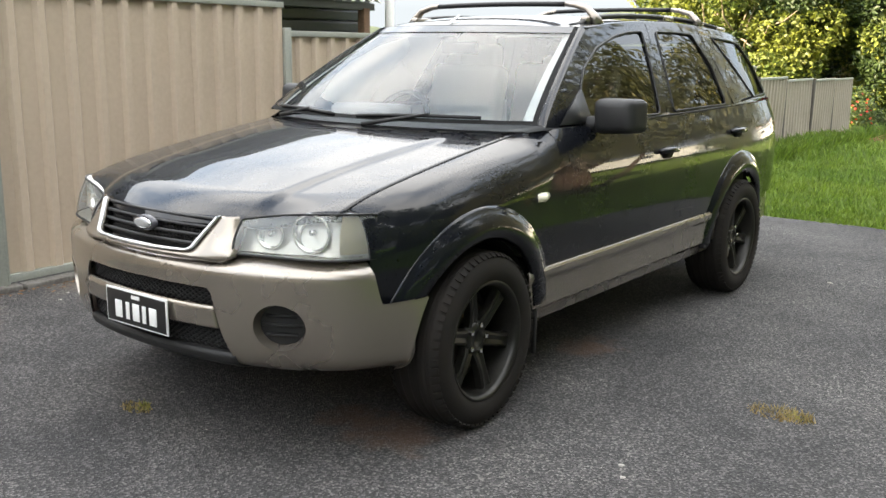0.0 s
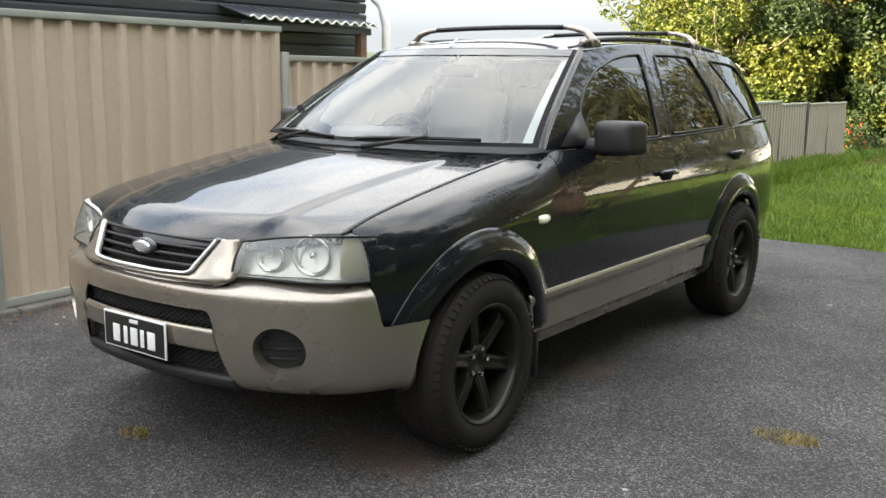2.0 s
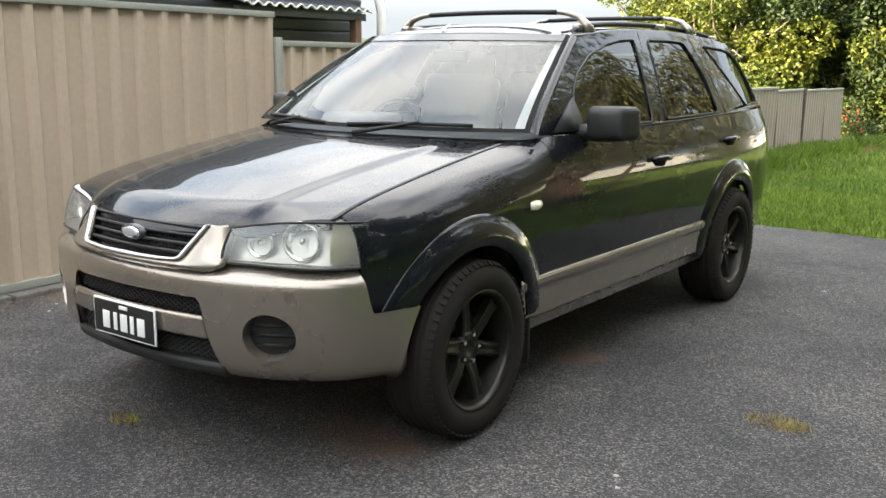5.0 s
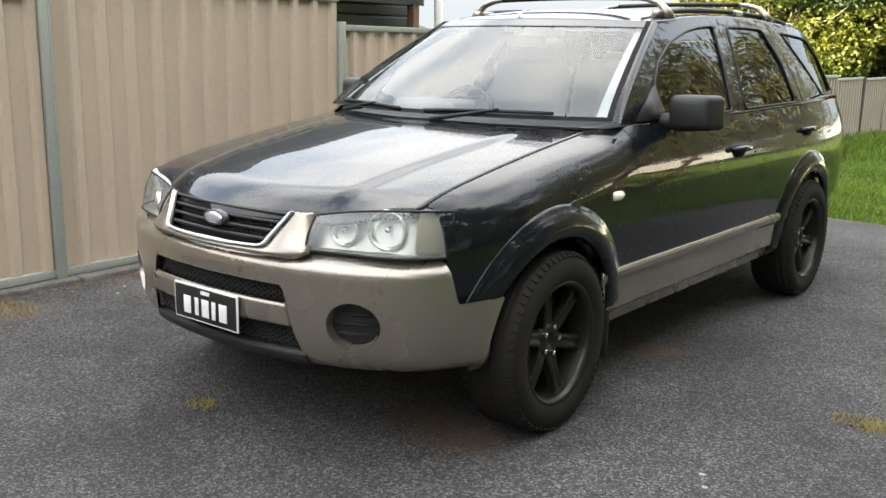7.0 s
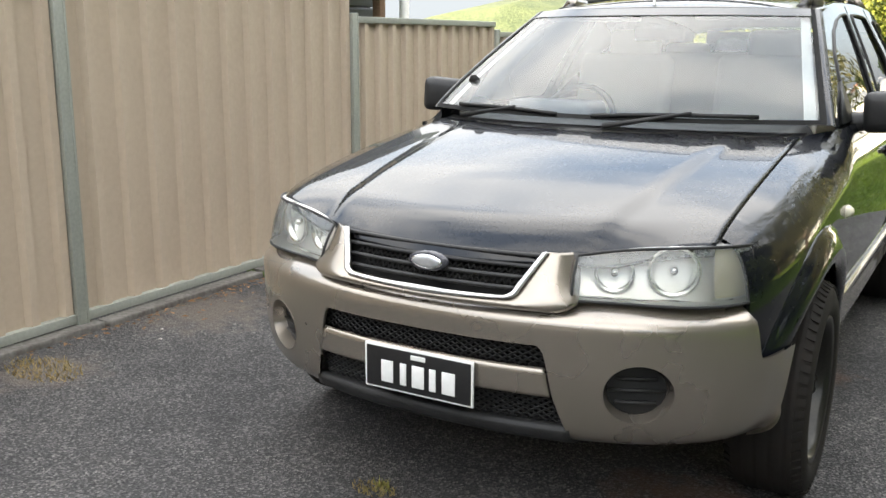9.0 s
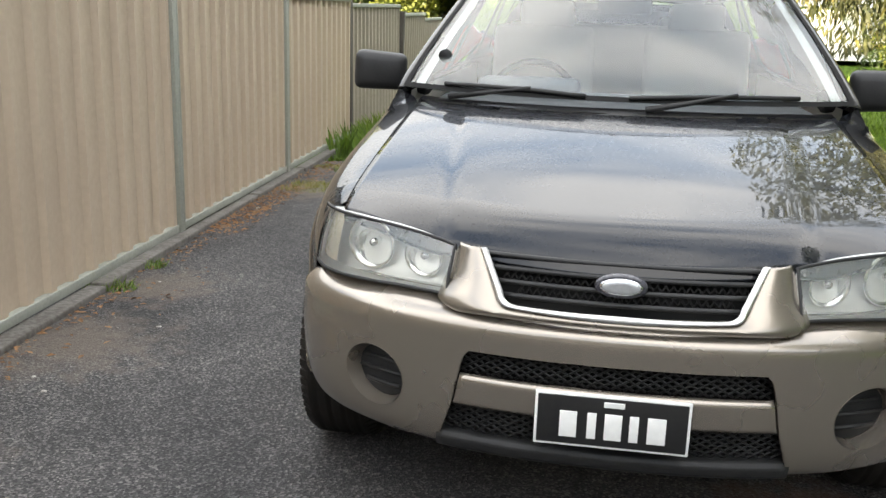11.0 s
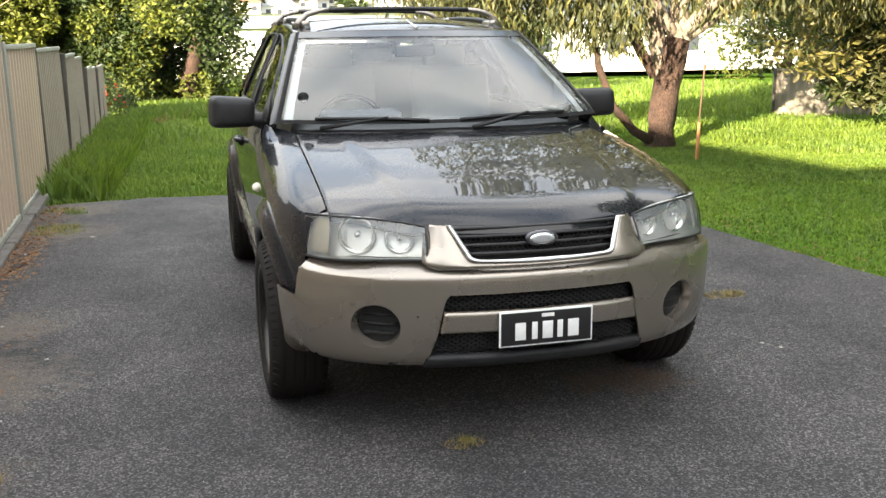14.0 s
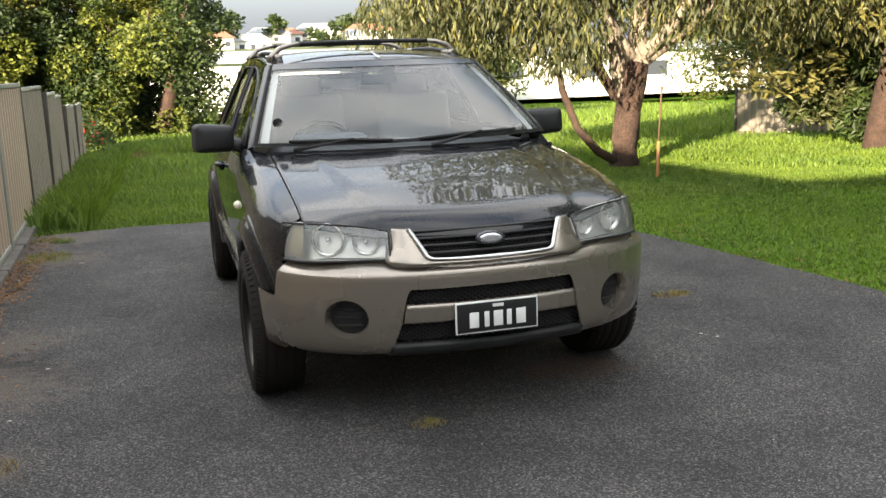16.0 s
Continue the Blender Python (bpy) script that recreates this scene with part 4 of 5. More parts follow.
def plan(s):
    return interp(s, PLAN_S, PLAN_X), interp(s, PLAN_S, PLAN_Y)


def bumper_point(s, z):
    """Point of the bumper at arc length s round from the middle, at height z."""
    x, y = plan(s)
    x2, y2 = plan(s + 0.004) if s < S_END - 0.005 else (x, y + 0.004)
    nx, ny = (y2 - y), -(x2 - x)
    L = math.hypot(nx, ny)
    off = interp(z, (0.37, 0.395, 0.43, 0.50, 0.60, 0.70, 0.752, 0.770, 0.790, 0.815), (-0.13, -0.055, -0.020, 0.0, 0.010, 0.012, 0.010, -0.003, -0.034, -0.085))
    off *= 1 - 0.6 * smooth01(S_END - 0.30, S_END, s) * (1 if z > 0.7 else 0.4)
    return Vector((x + nx / L * off, y + ny / L * off, z))


def s_at(x):
    return interp(x, PLAN_X, PLAN_S)


FOG = (0.624, 0.566, 0.086)


Z_BEAM = 0.690
X_BEAM = 0.360


def inner_x(z):
    return interp(z, (0.36, 0.44, 0.54, 0.62, 0.672, 0.690), (0.465, 0.440, 0.405, 0.388, 0.374, X_BEAM))


def bumper_shell():
    """One shell: side pieces from the intake round to the wheel arches, joined by the beam above; round holes for the fog lamps."""
    bm = bmesh.new()
    n_low, n_top = 34, 14
    zs = span(0.37, Z_BEAM, n_low) + span(Z_BEAM, 0.815, n_top)[1:]

    def side(u, v):
        z = zs[round(v * (len(zs) - 1))]
        s0 = s_at(inner_x(min(z, Z_BEAM)))
        s = s0 + (S_END - s0) * u
        t = 0.815 - 0.17 * smooth01(S_END - 0.250, S_END - 0.195, s)
        if z > 0.60:
            z = 0.60 + (z - 0.60) * (t - 0.60) / 0.215
        p = bumper_point(s, z)
        if u > 0.80:
            end_y = AXLES[0] - math.sqrt(max(0.0, ARCH_R ** 2 - (z - HUB_Z) ** 2)) - 0.004
            p.y += (end_y - bumper_point(S_END, z).y) * ((u - 0.80) / 0.20) ** 2
        return p
    grid(side, 100, len(zs) - 1, bm)
    fx, fz, fr = FOG
    dead = [f for f in bm.faces if f.calc_center_median().y < -0.7 and math.hypot(f.calc_center_median().x - fx, f.calc_center_median().z - fz) < fr]
    bmesh.ops.delete(bm, geom=dead, context="FACES")
    for v in bm.verts:
        d = math.hypot(v.co.x - fx, v.co.z - fz)
        if v.is_boundary and v.co.y < -0.7 and d < fr * 1.3:
            x, z = fx + (v.co.x - fx) * fr / d, fz + (v.co.z - fz) * fr / d
            v.co = bumper_point(s_at(x), z)
    other = mirrored(bm)
    me = bpy.data.meshes.new("half")
    other.to_mesh(me)
    bm.from_mesh(me)
    bpy.data.meshes.remove(me)
    other.free()
    sb = s_at(X_BEAM)

    def mid(u, v):
        s = sb * (2 * u - 1)
        p = bumper_point(abs(s), zs[n_low + round(v * n_top)])
        return Vector((math.copysign(p.x, s), p.y, p.z))
    grid(mid, 60, n_top, bm)
    bmesh.ops.remove_doubles(bm, verts=bm.verts, dist=0.0004)
    bmesh.ops.dissolve_degenerate(bm, dist=0.0004, edges=bm.edges)
    return bm


solid(part("front_bumper", bumper_shell(), TAN_PAINT, car, "taupe metallic front bumper"), 0.01).modifiers[0].use_rim = False

# fog lamps: taupe cup, ring and dark ribbed blank
fx, fz, fr = FOG
fp = bumper_point(s_at(fx), fz)
n2 = (bumper_point(s_at(fx) + 0.02, fz) - bumper_point(s_at(fx) - 0.02, fz)).normalized()
axis = Vector((n2.y, -n2.x, 0)) * -1
axis = axis if axis.y > 0 else -axis


def ring_pt(r, a, depth):
    x, z = fx + r * math.cos(a), fz + r * math.sin(a)
    p = bumper_point(s_at(x), z)
    return p + axis * depth


bm = grid(lambda u, v: ring_pt(fr * (1.0 - 0.16 * v), 2 * math.pi * u, 0.062 * v - 0.002), 40, 4, closed=True)
both("fog_cup", bm, TAN_PAINT, car)
bm = grid(lambda u, v: ring_pt(fr * 0.86 * v + 0.0005, 2 * math.pi * u, 0.044), 40, 4, closed=True)
for k in (-1, 0, 1):
    a = ring_pt(fr * (0.80 if k == 0 else 0.6), math.pi, 0.040) + Vector((0, 0, k * 0.035))
    b = ring_pt(fr * (0.80 if k == 0 else 0.6), 0, 0.040) + Vector((0, 0, k * 0.035))
    tube([a, (a + b) / 2 - axis * 0.004, b], 0.006, 6, bm)
both("fog_blank", bm, PLASTIC, car, "black fog lamp blank")

# plate bar between the two intakes, dark meshes behind, lower lip

def bar(u, v):
    z = 0.542 + 0.084 * v
    s = (s_at(inner_x(z)) - 0.006) * (2 * u - 1)
    p = bumper_point(abs(s), z)
    p.x = math.copysign(p.x, s)
    p.y += 0.012 * smooth01(0.85, 1, v) - 0.004
    return p


solid(part("plate_bar", grid(bar, 60, 10), TAN_PAINT, car, "taupe bar between the intakes"), 0.02)


def mesh_panel(zlo, zhi, xw, back, step=0.03, thick=0.0035):
    """A curved lattice of crossing wires."""
    bm = bmesh.new()

    def at(x, z):
        p = bumper_point(s_at(abs(x)), min(max(z, zlo), zhi))
        return Vector((x, p.y + back, z))
    h = zhi - zlo
    k = -xw - h * 1.6
    while k < xw:
        for sg in (1, -1):
            pts = []
            for i in range(5):
                z = zlo + h * i / 4
                x = k + (h * 1.6 * i / 4 if sg > 0 else h * 1.6 * (1 - i / 4))
                if abs(x) <= xw:
                    pts.append(at(x, z))
            if len(pts) > 1:
                tube(pts, thick, 4, bm)
        k += step
    return bm


part("upper_intake_mesh", mesh_panel(0.620, 0.692, 0.40, 0.035), PLASTIC, car, "black lattice mesh")
part("lower_intake_mesh", mesh_panel(0.440, 0.535, 0.45, 0.035), PLASTIC, car, "black lattice mesh")
# near-black sheet in place of the shade behind the intake meshes
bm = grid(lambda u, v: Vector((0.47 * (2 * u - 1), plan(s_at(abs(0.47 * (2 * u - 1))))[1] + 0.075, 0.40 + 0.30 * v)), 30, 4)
part("intake_shade_sheet", bm, DARK, car)


def lip(u, v):
    s = 0.452 * (2 * u - 1)
    prof = ((0.07, 0.450), (0.022, 0.446), (0.014, 0.432), (0.024, 0.405), (0.05, 0.388), (0.14, 0.37))
    f = v * (len(prof) - 1)
    i = min(int(f), len(prof) - 2)
    o, z = lerp(prof[i], prof[i + 1], f - i)
    x, y = plan(abs(s))
    return Vector((math.copysign(x, s), y + o, z))


solid(part("lower_lip", grid(lip, 40, 15), PLASTIC, car, "black plastic chin lip"), 0.008)

# grille surround: taupe shield rising from the beam, bright inner edge, black slats and lattice
GR_TOP, GR_LOW = 0.938, 0.818


def gr_in(a):
    """Inner outline of the grille opening: from one top corner down and across to the other; a from -1 to 1."""
    k = abs(a)
    if k > 0.62:
        s = (k - 0.62) / 0.38
        x, z = 0.292 + 0.052 * s, 0.842 + (GR_TOP - 0.842) * s
    elif k > 0.5:
        s = (k - 0.5) / 0.12 * math.pi / 2
        x, z = 0.255 + 0.037 * math.sin(s), 0.842 - 0.024 * math.cos(s) + 0.0
    else:
        x, z = 0.255 * k / 0.5, GR_LOW - 0.006 * (1 - (k / 0.5) ** 2)
    return math.copysign(x, a), z


def gr_y(x, z):
    return -1.018 + 0.30 * x * x + 0.62 * max(0, z - 0.80)


def surround(u, v):
    a = 2 * u - 1
    x, z = gr_in(a)
    k = abs(a)
    if k > 0.62:
        s = (k - 0.62) / 0.38
        xo, zo = 0.456 - 0.034 * s, 0.808 + (GR_TOP - 0.808) * s
    elif k > 0.5:
        s = (k - 0.5) / 0.12
        xo, zo = 0.385 + 0.071 * s, 0.782 + 0.026 * s * s
    else:
        xo, zo = 0.385 * k / 0.5, 0.782
    xx, zz = abs(x) + (xo - abs(x)) * v, z + (zo - z) * v
    y = gr_y(xx, zz) - 0.016 * math.sin(math.pi * min(1, v * 0.75 + 0.1)) + 0.03 * v * v * smooth01(0.5, 0.8, k) + 0.012 * v ** 3
    return Vector((math.copysign(xx, a), y, zz))


sharp(solid(part("grille_surround", grid(surround, 80, 8), TAN_PAINT, car, "taupe grille surround"), 0.02), 50)


def rim_edge(u, v):
    x, z = gr_in(2 * u - 1)
    w = 0.016
    c = Vector((x, gr_y(abs(x), z) - 0.014, z))
    ang = 2 * math.pi * v
    inward = Vector((-x, 0, 0.93 - z)).normalized()
    return c + inward * w * 0.6 * math.cos(ang) + Vector((0, 1, 0)) * 0.010 * math.sin(ang)


part("grille_trim", grid(rim_edge, 80, 8), SILVER_TRIM, car, "bright silver grille edge")
for k in range(4):
    z = 0.836 + k * 0.029
    w = 0.268 + 0.070 * (z - 0.842) / 0.096 + 0.02
    pts = [(x, gr_y(abs(x), z) + 0.012, z) for x in span(-w, w, 16)]
    part("grille_slat", tube(pts, 0.0085, 8, None, 0.8), PLASTIC, car)
bm = bmesh.new()
for row in range(3):
    z0 = 0.838 + row * 0.029
    for i in range(34):
        x = -0.33 + i * 0.0195
        for a, b in ((0, 0.0195), (0.0195, 0)):
            p, q = Vector((x + a, 0, z0)), Vector((x + b, 0, z0 + 0.027))
            p.y, q.y = gr_y(abs(p.x), p.z) + 0.030, gr_y(abs(q.x), q.z) + 0.030
            if abs(x) < 0.27 + 0.05 * row / 2:
                tube([p, q], 0.0028, 4, bm)
part("grille_lattice", bm, PLASTIC, car, "black lattice mesh")
# near-black sheet paints the shade behind the grille lattice
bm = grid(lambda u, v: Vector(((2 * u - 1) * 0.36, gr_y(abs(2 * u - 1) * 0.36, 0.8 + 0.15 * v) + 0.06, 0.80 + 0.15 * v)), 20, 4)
part("grille_shade_sheet", bm, DARK, car)


def oval(rx, rz, y, depth, dome=0.0, n=40):
    bm = bmesh.new()
    c = bm.verts.new((0, y - depth - dome, 0.884))
    rings = []
    for k, (f, dd) in enumerate(((0.5, depth + dome * 0.75), (0.9, depth + dome * 0.15), (1.0, depth - 0.002), (1.0, 0))):
        rings.append([bm.verts.new((rx * f * math.cos(2 * math.pi * i / n), y - dd, 0.884 + rz * f * math.sin(2 * math.pi * i / n))) for i in range(n)])
    for i in range(n):
        bm.faces.new((c, rings[0][i], rings[0][(i + 1) % n]))
        for a, b in zip(rings, rings[1:]):
            bm.faces.new((a[i], b[i], b[(i + 1) % n], a[(i + 1) % n]))
    return bm


badge = part("badge", oval(0.063, 0.029, -0.966, 0.022), BADGE_NAVY, car, "dark oval badge")
part("badge_ring", oval(0.052, 0.0215, -0.988, 0.004), CHROME, badge, "silver oval")
part("badge_centre", oval(0.046, 0.017, -0.9922, 0.003), mat("badge_silver", (0.55, 0.56, 0.58), (0.45, 0.46, 0.48), 0.35, 0.6), badge, "silver-grey oval")

# number plate with plain bars
plate = part("number_plate", box((0.376, 0.008, 0.140), (0, 0, 0), 0.003), PLATE_WHITE, car, "black number plate with white border and plain white bars")
plate.location = (0.001, -1.036, 0.553)
part("plate_face", box((0.362, 0.003, 0.126), (0, -0.0045, 0), 0.0012), PLATE_BLACK, plate)
for x, w in ((-0.105, 0.042), (-0.048, 0.022), (0.004, 0.042), (0.054, 0.022), (0.108, 0.044)):
    part("bar", box((w, 0.003, 0.068), (x, -0.0075, -0.010), 0.0012), PLATE_WHITE, plate)
part("bar", box((0.05, 0.003, 0.014), (0.004, -0.0075, 0.048), 0.001), PLATE_WHITE, plate)


# headlamps
def lamp_corner(u, v):
    """Face of the headlamp: u from the grille outwards, v upwards."""
    lo_in, lo_out = Vector((0.434, -0.930, 0.814)), Vector((0.862, -0.640, 0.808))
    up_in, up_out = Vector((0.424, -0.868, 0.930)), Vector((0.838, -0.606, 0.962))
    lo = lo_in.lerp(lo_out, u)
    up = up_in.lerp(up_out, u)
    bulge = 0.075 * math.sin(math.pi * u ** 1.5) * 0.9
    out = Vector((0.62, -0.78, 0)) * bulge
    p = lo.lerp(up, v) + out
    p.y -= 0.012 * math.sin(math.pi * v)
    top = 0.018 * math.sin(math.pi * u) * v
    return p + Vector((0, 0, top))


LAMP_IN = Vector((-0.35, 0.93, 0))
both("headlamp_bezel", grid(lambda u, v: lamp_corner(u, v) + LAMP_IN * (0.065 + 0.02 * math.sin(math.pi * v)), 30, 10), LAMP_GREY, car, "grey lamp bezel")
bm = bmesh.new()
N = 60
ring = [lamp_corner(k / 20, 0) for k in range(20)] + [lamp_corner(1, k / 8) for k in range(8)] + [lamp_corner(1 - k / 20, 1) for k in range(20)] + [lamp_corner(0, 1 - k / 8) for k in range(8)]
outer = [bm.verts.new(p + Vector((0, -0.001, 0))) for p in ring]
inner = [bm.verts.new(p + LAMP_IN * 0.085) for p in ring]
for k in range(len(ring)):
    bm.faces.new((outer[k], outer[(k + 1) % len(ring)], inner[(k + 1) % len(ring)], inner[k]))
both("headlamp_rim", bm, LAMP_GREY, car)
both("headlamp_seal", tube(ring + ring[:2], 0.0045, 6), PLASTIC, car)


def bowl(cu, cv, r, depth):
    c = lamp_corner(cu, cv) + LAMP_IN * 0.048
    a = (lamp_corner(cu + 0.03, cv) - lamp_corner(cu - 0.03, cv)).normalized()
    a = (a + Vector((0.5, 0.1, 0))).normalized()
    up = Vector((0, 0, 1))
    nrm = a.cross(up).normalized()
    nrm = nrm if nrm.y < 0 else -nrm

    def fn(u, v):
        ang = 2 * math.pi * u
        rad = r * (1 - v) + 0.0008
        d = depth * (1 - (1 - v) ** 2) if v > 0.12 else -0.006 * v / 0.12
        return c + (a * math.cos(ang) + up * math.sin(ang)) * rad - nrm * d
    return grid(fn, 28, 10, closed=True), c, nrm


for cu, cv, r in ((0.215, 0.50, 0.056), (0.52, 0.54, 0.073)):
    bm, c, nrm = bowl(cu, cv, r, 0.062)
    both("reflector", bm, REFLECTOR, car, "bright reflector bowl")
    both("bulb_shield", tube([c - nrm * 0.04, c - nrm * 0.005], [0.013, 0.010], 10), CHROME, car)
both("indicator", grid(lambda u, v: lamp_corner(0.74 + 0.23 * u, 0.10 + 0.82 * v) + LAMP_IN * 0.030, 10, 6), LAMP_AMBER, car, "pale ribbed indicator")
both("headlamp_lens", grid(lamp_corner, 36, 12), LENS, car, "hazy headlamp lens")

# ---- greenhouse ----
ROOF_Z = 1.705


def glass_x(y, z):
    """Half-width of the cabin side between belt and roof."""
    k = max(0.0, (z - 1.205) / 0.455)
    x = side_x(min(y, 3.3), 1.22) - 0.010 - 0.208 * k ** 1.12
    return x - 0.13 * smooth01(3.2, 3.95, y)


A_BASE, A_TOP = (0.48, 1.205), (1.16, 1.642)
ROOF_PTS = ((1.16, 1.642), (1.5, 1.680), (1.9, 1.700), (2.55, 1.700), (3.3, 1.648), (3.62, 1.572))


def roof_side(y):
    return interp(y, [p[0] for p in ROOF_PTS], [p[1] for p in ROOF_PTS])


def a_pillar(k):
    """Front edge of the cabin side, from the cowl to the roof."""
    return A_BASE[0] + (A_TOP[0] - A_BASE[0]) * k, A_BASE[1] + (A_TOP[1] - A_BASE[1]) * k ** 0.86


WINDOWS = {
    "front_window": [(0.80, 1.210), (0.90, 1.375), (1.00, 1.460), (1.20, 1.553), (1.44, 1.612), (1.62, 1.636), (1.795, 1.645), (1.74, 1.45), (1.665, 1.212)],
    "rear_window": [(1.845, 1.218), (1.915, 1.45), (1.975, 1.646), (2.25, 1.648), (2.48, 1.642), (2.61, 1.45), (2.645, 1.226)],
    "quarter_window": [(3.22, 1.250), (3.00, 1.45), (2.80, 1.628), (3.10, 1.614), (3.30, 1.596), (3.56, 1.48), (3.68, 1.40), (3.77, 1.252)],
}


def dense(poly, step=0.03):
    out = []
    for (a, b), (c, d) in zip(poly, poly[1:] + poly[:1]):
        n = max(1, int(math.hypot(c - a, d - b) / step))
        out += [(a + (c - a) * k / n, b + (d - b) * k / n) for k in range(n)]
    return out


def rounded(poly, r=0.03):
    """Corners cut by small curves."""
    out = []
    n = len(poly)
    for i in range(n):
        p, a, b = Vector(poly[i]), Vector(poly[i - 1]), Vector(poly[(i + 1) % n])
        u, w = (a - p), (b - p)
        ru, rw = min(r, u.length * 0.4), min(r, w.length * 0.4)
        s, e = p + u.normalized() * ru, p + w.normalized() * rw
        for k in range(4):
            t = k / 3
            q = s * (1 - t) ** 2 + p * 2 * t * (1 - t) + e * t * t
            out.append((q.x, q.y))
    return out


def cabin_point(y, z, out=0.0):
    return Vector((glass_x(y, z) + out, y, z))


def set_normals(ob, fn):
    """Smooth normals from the surface itself."""
    ns = []
    for v in ob.data.vertices:
        y, z = v.co.y, v.co.z
        e = 0.01
        s = 1 if v.co.x > 0 else -1
        a = fn(y + e, z) - fn(y - e, z)
        b = fn(y, z + e) - fn(y, z - e)
        n = a.cross(b).normalized()
        if n.x < 0:
            n = -n
        ns.append((n.x * s, n.y, n.z))
    ob.data.normals_split_custom_set_from_vertices(ns)


def fill_flat(loops, out, sign):
    bm = bmesh.new()
    edges = []
    for lp in loops:
        vs = []
        for y, z in lp:
            p = cabin_point(y, z, out)
            vs.append(bm.verts.new((p.x * sign, p.y, p.z)))
        edges += [bm.edges.new((vs[i], vs[(i + 1) % len(vs)])) for i in range(len(vs))]
    bmesh.ops.triangle_fill(bm, edges=edges, use_beauty=True)
    return bm


outer_loop = [a_pillar(k / 14) for k in range(14)] + [(y, roof_side(y)) for y in span(1.16, 3.62, 40)] + [(3.72, 1.48), (3.79, 1.37), (3.83, 1.29), (3.84, belt(3.84))] + [(y, belt(y)) for y in span(3.7, 0.6, 50)]
wins = {k: rounded(v) for k, v in WINDOWS.items()}
for sg in (-1, 1):
    ob = part("cabin_frame", fill_flat([outer_loop] + [dense(w) for w in wins.values()], 0.0, sg), BLACK_PAINT, car, "black pillars and window frames")
    set_normals(ob, cabin_point)
    for nm, w in wins.items():
        g = part(nm, fill_flat([dense(w)], -0.006, sg), TINTED, car, "dark tinted side glass")
        set_normals(g, cabin_point)
        g.visible_shadow = False
        pts = [cabin_point(y, z, 0.001) for y, z in w]
        pts = [Vector((p.x * sg, p.y, p.z)) for p in pts]
        part("window_seal", tube(pts + pts[:2], 0.007, 6), PLASTIC, car)
both("door_shut_line", tube([cabin_point(y, z, -0.001) for y, z in ((1.758, 1.21), (1.83, 1.45), (1.888, 1.685))], 0.003, 5), DARK, car)
both("rear_shut_line", tube([cabin_point(y, z, -0.001) for y, z in ((2.783, 1.22), (2.73, 1.42), (2.60, 1.690))], 0.003, 5), DARK, car)
both("belt_strip", tube([cabin_point(y, belt(y) + 0.004, 0.003) for y in span(0.88, 2.70, 30)], 0.006, 6), PLASTIC, car)


# roof, windscreen, tailgate
def ws_edge(k):
    y, z = a_pillar(k)
    return Vector((glass_x(y, z) - 0.028, y - 0.02, z + 0.008))


def windscreen(u, v):
    e = ws_edge(v)
    a = 2 * u - 1
    bow = (1 - abs(a) ** 2.2)
    return Vector((e.x * a, e.y - (0.27 - 0.06 * v) * bow, e.z + 0.004 * v * bow))


part("windscreen", grid(windscreen, 40, 24), WINDSCREEN, car, "clear windscreen reflecting the clouds").visible_shadow = False
both("pillar_trim", grid(lambda u, v: windscreen(1, u).lerp(cabin_point(*a_pillar(u)), v) + Vector((0, 0, 0.006 * math.sin(math.pi * v))), 24, 3), BLACK_PAINT, car)
part("windscreen_band", grid(lambda u, v: windscreen(u, 0.915 + 0.085 * v) + Vector((0, -0.001, 0.0035)), 40, 4), mat("dark_glass_band", (0.02, 0.03, 0.04), (0.03, 0.035, 0.045), 0.08), car, "dark shade band along the top of the glass")
both("glass_edge_band", grid(lambda u, v: windscreen(0.987 + 0.013 * v, u) + Vector((0, -0.001, 0.0035)), 24, 3), DARK, car)
part("glass_lower_band", grid(lambda u, v: windscreen(u, 0.022 * v) + Vector((0, -0.001, 0.0035)), 40, 2), DARK, car)


def roof(u, v):
    a = 2 * u - 1
    y = 1.14 + 2.48 * v
    e = Vector((glass_x(y, roof_side(max(1.16, y))), y, roof_side(max(1.16, y))))
    front = windscreen(u, 1.0)
    bow = 1 - abs(a) ** 2.4
    p = Vector((e.x * a, y - 0.21 * bow * (1 - smooth01(0, 0.35, v)), e.z + 0.042 * bow))
    k = smooth01(0.0, 0.10, v)
    q = front + Vector((0, 0.004, 0.004))
    return q.lerp(p, k) if v < 0.10 else p


solid(part("roof", grid(roof, 40, 50), BLACK_PAINT, car, "black roof skin"), 0.02)


def tailgate(u, v):
    a = 2 * u - 1
    z = 0.62 + (1.575 - 0.62) * v
    y = interp(z, (0.62, 1.0, 1.27, 1.575), (3.95, 3.95, 3.90, 3.62))
    w = interp(z, (0.62, 1.0, 1.27, 1.575), (0.68, 0.68, 0.595, 0.50))
    return Vector((w * a, y + 0.05 * (1 - a * a), z))


part("tailgate", grid(lambda u, v: tailgate(u, 0.68 * v), 20, 14), BLACK_PAINT, car)
both("tailgate_side", grid(lambda u, v: tailgate(0.93 + 0.07 * u, 0.68 + 0.32 * v), 3, 10), BLACK_PAINT, car)
part("tailgate_top", grid(lambda u, v: tailgate(0.07 + 0.86 * u, 0.95 + 0.05 * v), 20, 2), BLACK_PAINT, car)
part("rear_glass", grid(lambda u, v: tailgate(0.06 + 0.88 * u, 0.67 + 0.29 * v) + Vector((0, 0.006, 0)), 20, 8), REAR_GLASS, car, "rear window glass").visible_shadow = False
both("tail_lamp", box((0.10, 0.09, 0.34), (0.665, 3.80, 1.05), 0.03), TAIL_RED, car, "red tail lamp")
